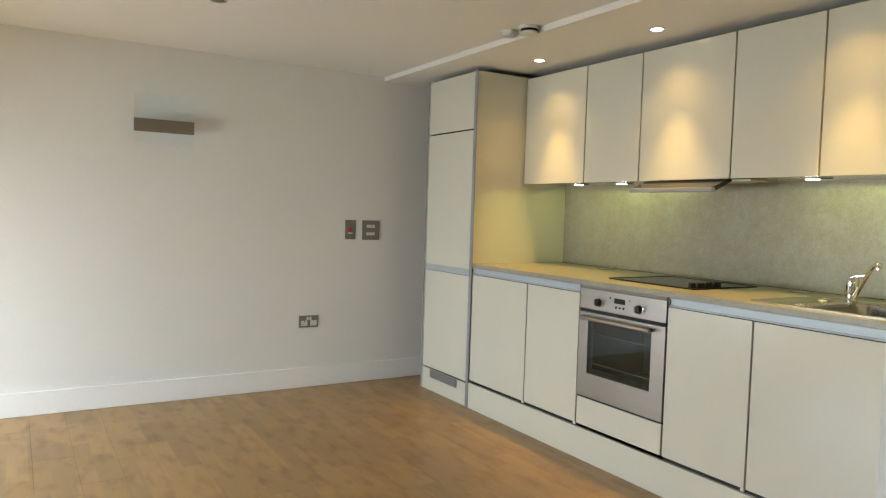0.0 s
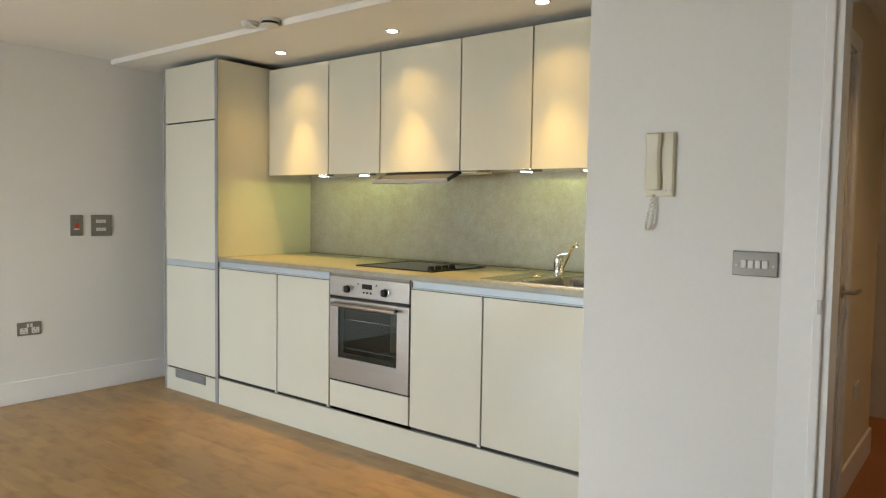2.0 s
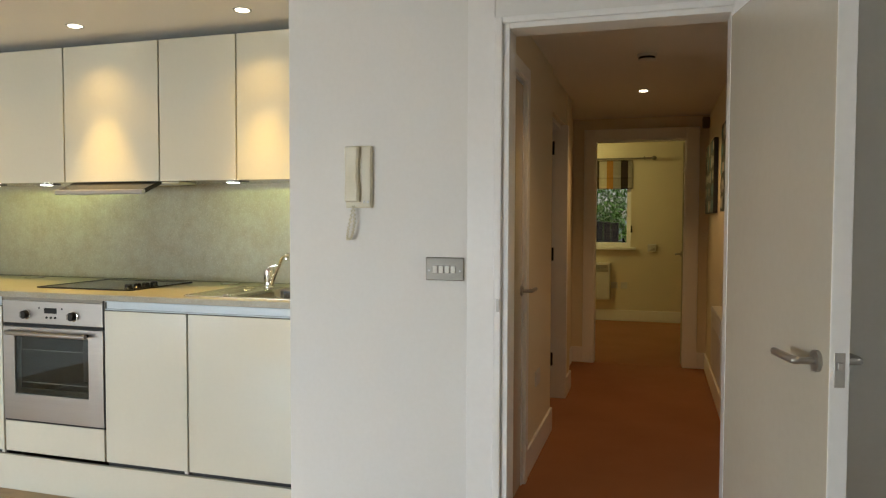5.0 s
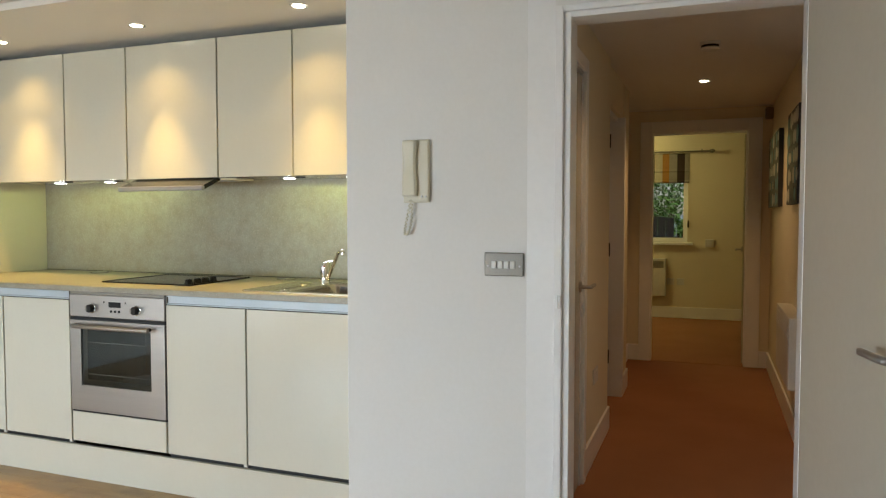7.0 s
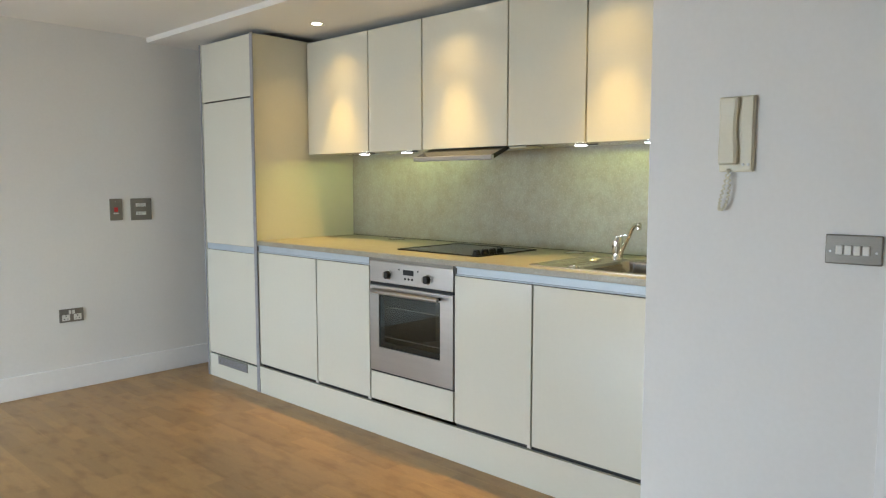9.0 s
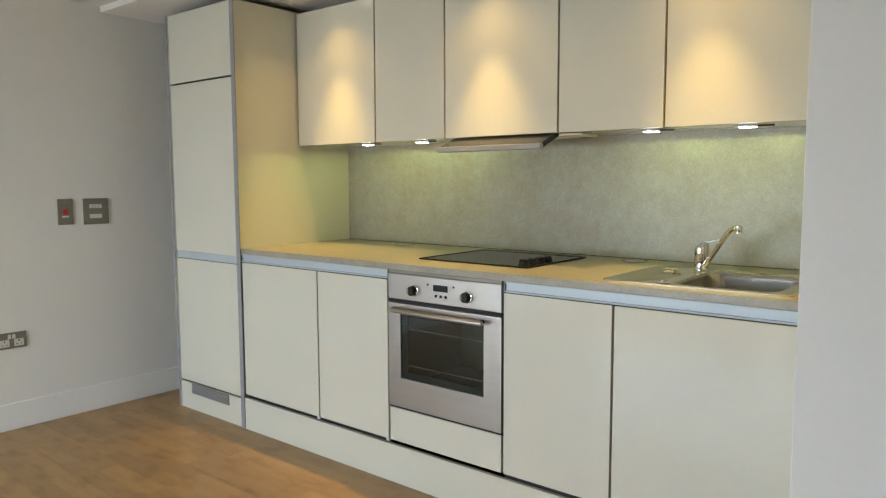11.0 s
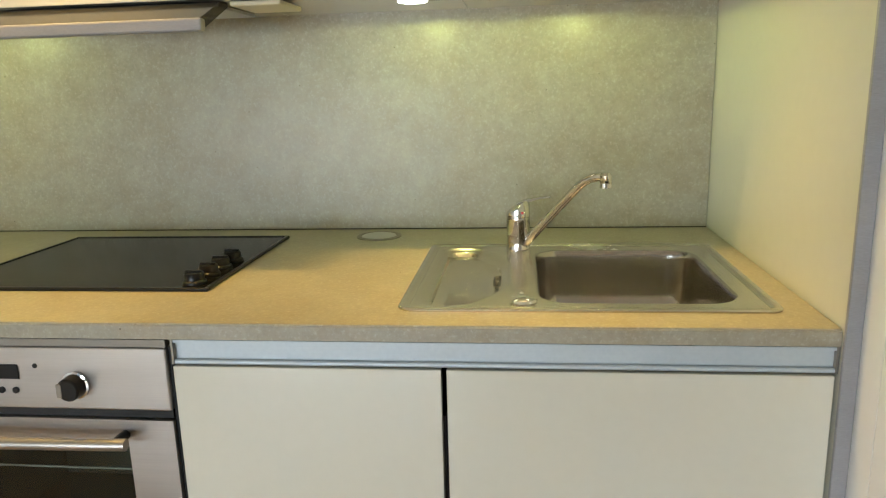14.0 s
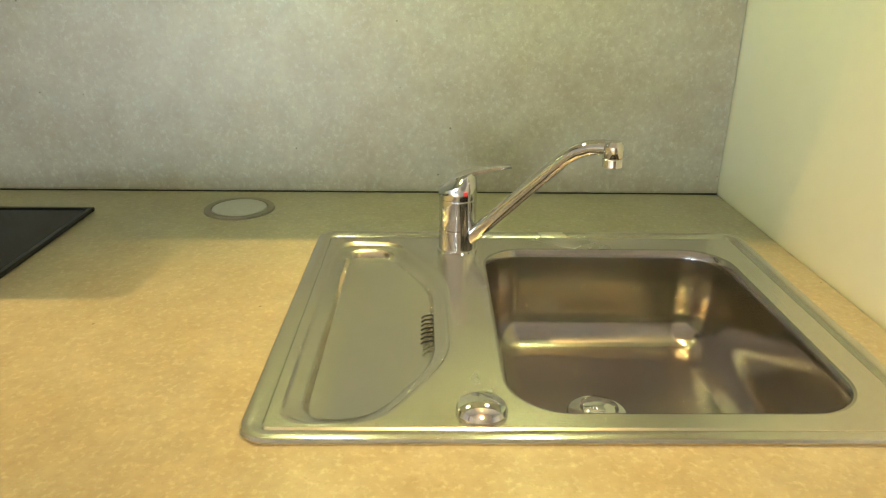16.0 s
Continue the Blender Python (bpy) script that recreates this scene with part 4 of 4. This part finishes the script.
for _z in (1.140, 1.198):
    for _i in range(4):
        part("rocker", box(2.660 + _i * 0.018, 2.676 + _i * 0.018, YF - 0.005, YF, _z, _z + 0.024, bevel=0.0015, seg=1), OFFWHITE, sw)
so = plate_y("wall_socket", 2.132, 2.284, 0.449, 0.537, "double satin steel wall socket with white inserts", "socket")
for _x in (2.172, 2.244):
    part("insert", box(_x - 0.024, _x + 0.024, YF - 0.002, YF, 0.461, 0.500, bevel=0.002), OFFWHITE, so)
    part("pin_hole", box(_x - 0.003, _x + 0.003, YF - 0.003, YF - 0.0019, 0.486, 0.495), BLACK, so)
    for _d in (-0.011, 0.011):
        part("pin_hole", box(_x + _d - 0.004, _x + _d + 0.004, YF - 0.003, YF - 0.0019, 0.470, 0.474), BLACK, so)
for _x in (2.197, 2.219):
    part("rocker", box(_x - 0.008, _x + 0.008, YF - 0.005, YF, 0.503, 0.528, bevel=0.002), OFFWHITE, so)

# switches and entry phone on the doorway wall
s4 = thing("light_switch", (FACE, 0.723, 1.168), "satin steel plate with four white light switches", "switch")
part("plate", box(FACE - 0.010, FACE, 0.648, 0.798, 1.124, 1.211, bevel=0.004), PLATE, s4, "satin steel face plate")
for _i in range(4):
    _y = 0.680 + _i * 0.0235
    part("rocker", box(FACE - 0.016, FACE - 0.010, _y, _y + 0.018, 1.152, 1.180, bevel=0.002), OFFWHITE, s4)
for _y in (0.663, 0.784):
    part("screw", lathe((FACE - 0.010, _y, 1.161), [(0.004, 0), (0.003, -0.0015)], "x", 12), STEEL, s4)

ph = thing("entry_phone", (FACE, 1.065, 1.52), "ivory plastic entry phone hung on the wall, coiled cord", "entry phone")
part("base", box(FACE - 0.015, FACE, 1.015, 1.123, 1.397, 1.636, bevel=0.004), IVORY, ph)
part("cradle_edge", box(FACE - 0.019, FACE - 0.0145, 1.019, 1.054, 1.402, 1.631, bevel=0.002), IVORY, ph)
hs = []
for _z, _d, _w in ((1.420, 0.028, 0.027), (1.425, 0.036, 0.030), (1.47, 0.037, 0.030), (1.51, 0.032, 0.025), (1.57, 0.032, 0.025), (1.60, 0.037, 0.029), (1.629, 0.037, 0.029), (1.634, 0.029, 0.026)):
    hs.append([(FACE - 0.0155, 1.092 - _w * 1.0, _z), (FACE - _d + 0.006, 1.092 - _w, _z), (FACE - _d, 1.092 - _w + 0.008, _z), (FACE - _d, 1.114, _z), (FACE - _d + 0.006, 1.1205, _z), (FACE - 0.0155, 1.1205, _z)])
part("handset", loft(hs, True, True, True), IVORY, ph, "ivory handset in its cradle", True)
for _i in range(2):
    part("button", lathe((FACE - 0.019, 1.045 - _i * 0.016, 1.420), [(0.005, 0), (0.004, -0.003)], "x", 14), OFFWHITE, ph)
cord = []
for _i in range(220):
    s = _i / 219
    c = Vector((FACE - 0.020, 1.090 + 0.020 * math.sin(s * math.pi) ** 2 + 0.011 * math.sin(s * math.pi * 2), 1.408 - 0.135 * math.sin(s * math.pi)))
    a = s * 2 * math.pi * 24
    cord.append(c + Vector((0.004 * math.cos(a), 0.004 * math.sin(a), 0)))
part("cord", tube(cord, 0.0024, 5), IVORY, ph, "coiled ivory cord", True)

# ---- hall and bedroom things ----
CANVAS = [material("picture_dark", (0.03, 0.035, 0.045), 0.6, scale=9), material("picture_pale", (0.55, 0.53, 0.46), 0.6, scale=9), material("picture_teal", (0.06, 0.20, 0.24), 0.6, scale=9)]
for _x0, _x1 in ((6.10, 7.02), (4.85, 5.45)):
    pic = thing("picture", ((_x0 + _x1) / 2, -0.485, 1.42), "unframed canvas with dark, pale and teal shapes", "picture", "hall pictures")
    cv = part("canvas", box(_x0, _x1, -0.485, -0.452, 1.42, 2.00, bevel=0.003), CANVAS[0], pic)
    rnd = random.Random(int(_x0 * 100))
    for _i in range(7):
        for _j in range(5):
            cx, cz, rr = _x0 + (_i + 0.5) * (_x1 - _x0) / 7, 1.42 + (_j + 0.5) * 0.58 / 5, rnd.uniform(0.03, 0.055)
            part("painted_shape", lathe((cx, -0.452, cz), [(rr, 0.0), (rr, 0.0015)], "y", 14), CANVAS[rnd.choice((1, 1, 2, 0))], cv)


def panel_heater(x0, x1, y0, y1, z0, z1, face, label):
    """A flat electric heater; face is the axis it looks along."""
    ob = thing("panel_heater", ((x0 + x1) / 2, (y0 + y1) / 2, z0), label, "heater", "panel heaters")
    part("body", box(x0, x1, y0, y1, z0, z1, bevel=0.008), OFFWHITE, ob)
    for i in range(6):
        z = z1 - 0.03 - i * 0.016
        if face == "x":
            part("grille_slat", box(x0 - 0.003, x0 + 0.004, y0 + 0.03, y1 - 0.03, z - 0.010, z), PLATE, ob)
        else:
            part("grille_slat", box(x0 + 0.03, x1 - 0.03, y1 - 0.004, y1 + 0.003, z - 0.010, z), OFFWHITE, ob)


panel_heater(4.55, 5.30, -0.4845, -0.395, 0.39, 0.79, "y", "white electric panel heater on the hall wall")
panel_heater(10.12, 10.199, 0.555, 1.25, 0.29, 0.79, "x", "white electric panel heater under the bedroom window")
_p = thing("motion_sensor", (7.08, -0.44, 2.23), "small dark alarm sensor high in the hall corner", "sensor")
part("body", box(7.05, 7.12, -0.484, -0.42, 2.19, 2.29, bevel=0.01), TAUPE, _p)
_p = thing("wall_socket", (4.27, LEFT, 0.457), "white wall socket low on the hall wall", "socket")
part("plate", box(4.20, 4.345, LEFT - 0.010, LEFT, 0.415, 0.50, bevel=0.003), OFFWHITE, _p)
part("rocker", box(4.255, 4.29, LEFT - 0.014, LEFT - 0.010, 0.465, 0.485, bevel=0.001, seg=1), OFFWHITE, _p)
for _y in (0.50, 0.372):
    _p = thing("wall_socket", (10.2, _y, 0.483), "small white socket on the bedroom wall", "socket", "bedroom sockets")
    part("plate", box(10.190, 10.2, _y - 0.045, _y + 0.045, 0.44, 0.527, bevel=0.003), OFFWHITE, _p)
    part("rocker", box(10.186, 10.190, _y - 0.012, _y + 0.012, 0.475, 0.50, bevel=0.001, seg=1), OFFWHITE, _p)
_p = thing("thermostat", (10.2, 0.056, 1.015), "small white thermostat on the bedroom wall", "thermostat")
part("body", box(10.165, 10.2, -0.04, 0.072, 0.947, 1.049, bevel=0.006), OFFWHITE, _p)
part("dial", lathe((10.165, 0.02, 0.998), [(0.025, 0), (0.023, -0.01)], "x", 18), OFFWHITE, _p, "", True)

# curtain pole and striped roman blind
_p = thing("curtain_pole", (10.12, 0.9, 2.193), "slim brass curtain pole above the bedroom window", "curtain pole")
part("pole", tube([(10.11, 0.03, 2.193), (10.11, 1.75, 2.193)], 0.011, 12), PLATE, _p, "", True)
part("finial", lathe((10.11, 0.035, 2.193), [(0.011, 0), (0.024, -0.015), (0.028, -0.035), (0.020, -0.055), (0.004, -0.066)], "y", 16), PLATE, _p, "", True)
part("bracket", box(10.105, 10.2, 0.12, 0.135, 2.183, 2.218), PLATE, _p)
blind = thing("roman_blind", (10.22, 0.88, 1.80), "half-raised roman blind with brown, orange and cream stripes", "blind")
STRIPES = [material("stripe_brown", (0.035, 0.02, 0.015), 0.9, scale=30), material("stripe_grey", (0.28, 0.26, 0.22), 0.9, scale=30), material("stripe_orange", (0.36, 0.17, 0.04), 0.9, scale=30), material("stripe_cream", (0.45, 0.40, 0.30), 0.9, scale=30)]
_y = 0.278
for _w, _k in ((0.06, 1), (0.095, 0), (0.10, 1), (0.085, 2), (0.10, 3), (0.11, 0), (0.10, 1), (0.09, 2), (0.10, 3), (0.11, 0), (0.10, 1), (0.075, 2)):
    prof = [(10.192, 2.176), (10.188, 1.98), (10.183, 1.945), (10.190, 1.93), (10.186, 1.83), (10.178, 1.805), (10.186, 1.79)]
    bm = loft([[(x, _y, z), (x, _y + _w, z), (x + 0.006, _y + _w, z), (x + 0.006, _y, z)] for x, z in prof], True, True, True)
    part("stripe", bm, STRIPES[_k], blind)
    _y += _w
part("cord_weight", lathe((10.18, 0.285, 1.20), [(0.003, 0), (0.012, 0.01), (0.008, 0.09), (0.003, 0.10)], n=12), BLACK, blind, "", True)
part("cord", tube([(10.18, 0.285, 1.30), (10.184, 0.285, 1.80)], 0.0015, 6), OFFWHITE, blind)

# ---- garden outside the bedroom window ----
GRASS = material("lawn", (0.06, 0.10, 0.03), 0.9, dark=(0.03, 0.06, 0.015), scale=2, fine=40, bump=0.6, bump_scale=60)
BARK = material("bark", (0.10, 0.075, 0.05), 0.9, dark=(0.05, 0.035, 0.025), scale=10, bump=0.8, bump_scale=40)
LEAF = material("leaf", (0.17, 0.34, 0.05), 0.9, dark=(0.03, 0.10, 0.012), scale=3, fine=30, amount=0.5)
FENCE = material("dark_fence", (0.018, 0.016, 0.015), 0.8, scale=6, stretch=(1, 1, 0.2))
CARPAINT = material("pale_car_paint", (0.50, 0.58, 0.66), 0.25, scale=2, coat=0.5)
setting("ground", box(10.32, 400, -300, 300, -0.3, -0.1), GRASS, "green lawn outside the bedroom window", "lawn")
setting("ground_west", box(-400, -2.42, -300, 300, -0.3, -0.1), GRASS, "green lawn outside the living room window", "lawn")
fence = thing("fence", (13.6, 1.3, -0.1), "low dark timber fence outside the window", "fence")
for _i in range(13):
    _y = 0.62 + _i * 0.14
    part("board", box(13.58, 13.60, _y, _y + 0.13, -0.1, 1.33 + 0.012 * (_i % 3)), FENCE, fence)
for _z in (0.2, 0.8):
    part("rail", box(13.60, 13.64, 0.6, 2.46, _z, _z + 0.08), FENCE, fence)
tree = thing("garden_tree", (15.2, 1.45, -0.1), "leafy green garden tree behind the fence", "tree")
trunk = tube([(15.2, 1.45, -0.1), (15.18, 1.42, 0.7), (15.25, 1.40, 1.5), (15.2, 1.45, 2.6), (15.15, 1.5, 3.6)], [0.13, 0.11, 0.09, 0.06, 0.02], 10)
part("trunk", trunk, BARK, tree, "", True)
rnd = random.Random(5)
verts, faces = [], []
for _c in range(260):
    a, h = rnd.uniform(0, 2 * math.pi), rnd.uniform(1.0, 3.6)
    r = rnd.uniform(0.3, 1.25) * (1.0 if h < 3 else 0.7)
    c = Vector((15.2 + r * math.cos(a), 1.45 + r * math.sin(a) * 1.1, h))
    for _l in range(26):
        p = c + Vector([rnd.gauss(0, 0.16) for _ in range(3)])
        u = Vector([rnd.gauss(0, 1) for _ in range(3)]).normalized()
        v = u.orthogonal().normalized()
        s = rnd.uniform(0.035, 0.07)
        i = len(verts)
        verts += [p - u * s, p + v * s * 0.45 + u * s * 0.1, p + u * s, p - v * s * 0.45 + u * s * 0.1]
        faces.append((i, i + 1, i + 2, i + 3))
for _k in range(9):
    a = _k * 0.7
    part("limb", tube([(15.2, 1.45, 1.3 + 0.2 * _k), (15.2 + 0.5 * math.cos(a), 1.45 + 0.5 * math.sin(a), 1.7 + 0.2 * _k), (15.2 + 1.0 * math.cos(a), 1.45 + 1.0 * math.sin(a), 1.95 + 0.2 * _k)], [0.04, 0.025, 0.01], 7), BARK, tree, "", True)
me = bpy.data.meshes.new("crown")
me.from_pydata([tuple(v - Vector((15.2, 1.45, -0.1))) for v in verts], [], faces)
me.materials.append(LEAF)
crown = new("crown", me)
crown.parent = tree
car = thing("parked_car", (17.6, -0.4, -0.1), "pale silver-blue car parked beyond the garden", "car")
sec = []
for _y, _h0, _h1, _w in ((-2.5, 0.15, 0.62, 0.75), (-2.2, 0.08, 0.80, 0.85), (-1.2, 0.08, 0.92, 0.88), (-0.6, 0.08, 1.35, 0.80), (0.6, 0.08, 1.38, 0.80), (1.3, 0.08, 0.98, 0.88), (1.7, 0.15, 0.80, 0.80)):
    sec.append([(17.6 - _w, _y, _h0 + 0.1), (17.6 - _w, _y, _h0 + (_h1 - _h0) * 0.55), (17.6 - _w * 0.75, _y, _h1), (17.6 + _w * 0.75, _y, _h1), (17.6 + _w, _y, _h0 + (_h1 - _h0) * 0.55), (17.6 + _w, _y, _h0 + 0.1)])
part("body", loft(sec, True, True, True), CARPAINT, car, "", True)
for _y in (-1.6, 0.9):
    for _x in (16.78, 18.42):
        wh = part("wheel", lathe((_x, _y, 0.2), [(0.30, -0.09), (0.31, -0.07), (0.31, 0.07), (0.30, 0.09)], "x", 24), MATTBLACK, car, "black tyre", True)
part("side_window", box(16.775, 16.79, -0.7, 0.7, 0.85, 1.2, bevel=0.005), HOBGLASS, car, "dark side window")

# ---- floor planks ----
PW, PL = 0.193, 1.285
plank_meshes = {}


def plank_mesh(w, l):
    key = (round(w, 3), round(l, 3))
    if key not in plank_meshes:
        bm = box(0.0003, w - 0.0003, 0.0003, l - 0.0003, -0.0085, 0.0, bevel=0.0007, seg=1)
        me = bpy.data.meshes.new("plank")
        bm.to_mesh(me)
        bm.free()
        me.materials.append(LAMINATE)
        plank_meshes[key] = me
    return plank_meshes[key]


row, x = 0, -2.30
while x < BACK:
    for w, south, north in ((min(PW, 3.02 - x), 1.30, 4.80), (min(PW, 2.825 - x), -1.30, 1.30), (min(PW, BACK - x), 4.80, NORTH)):
        start = -1.30 - (row * 0.43) % PL
        while start < north and w > 0.01:
            a, b = max(start, south), min(start + PL, north)
            if b - a > 0.02:
                ob = new("plank", plank_mesh(w, b - a))
                ob.location = (x, a, 0)
                ob.parent = floor
            start += PL
    x += PW
    row += 1
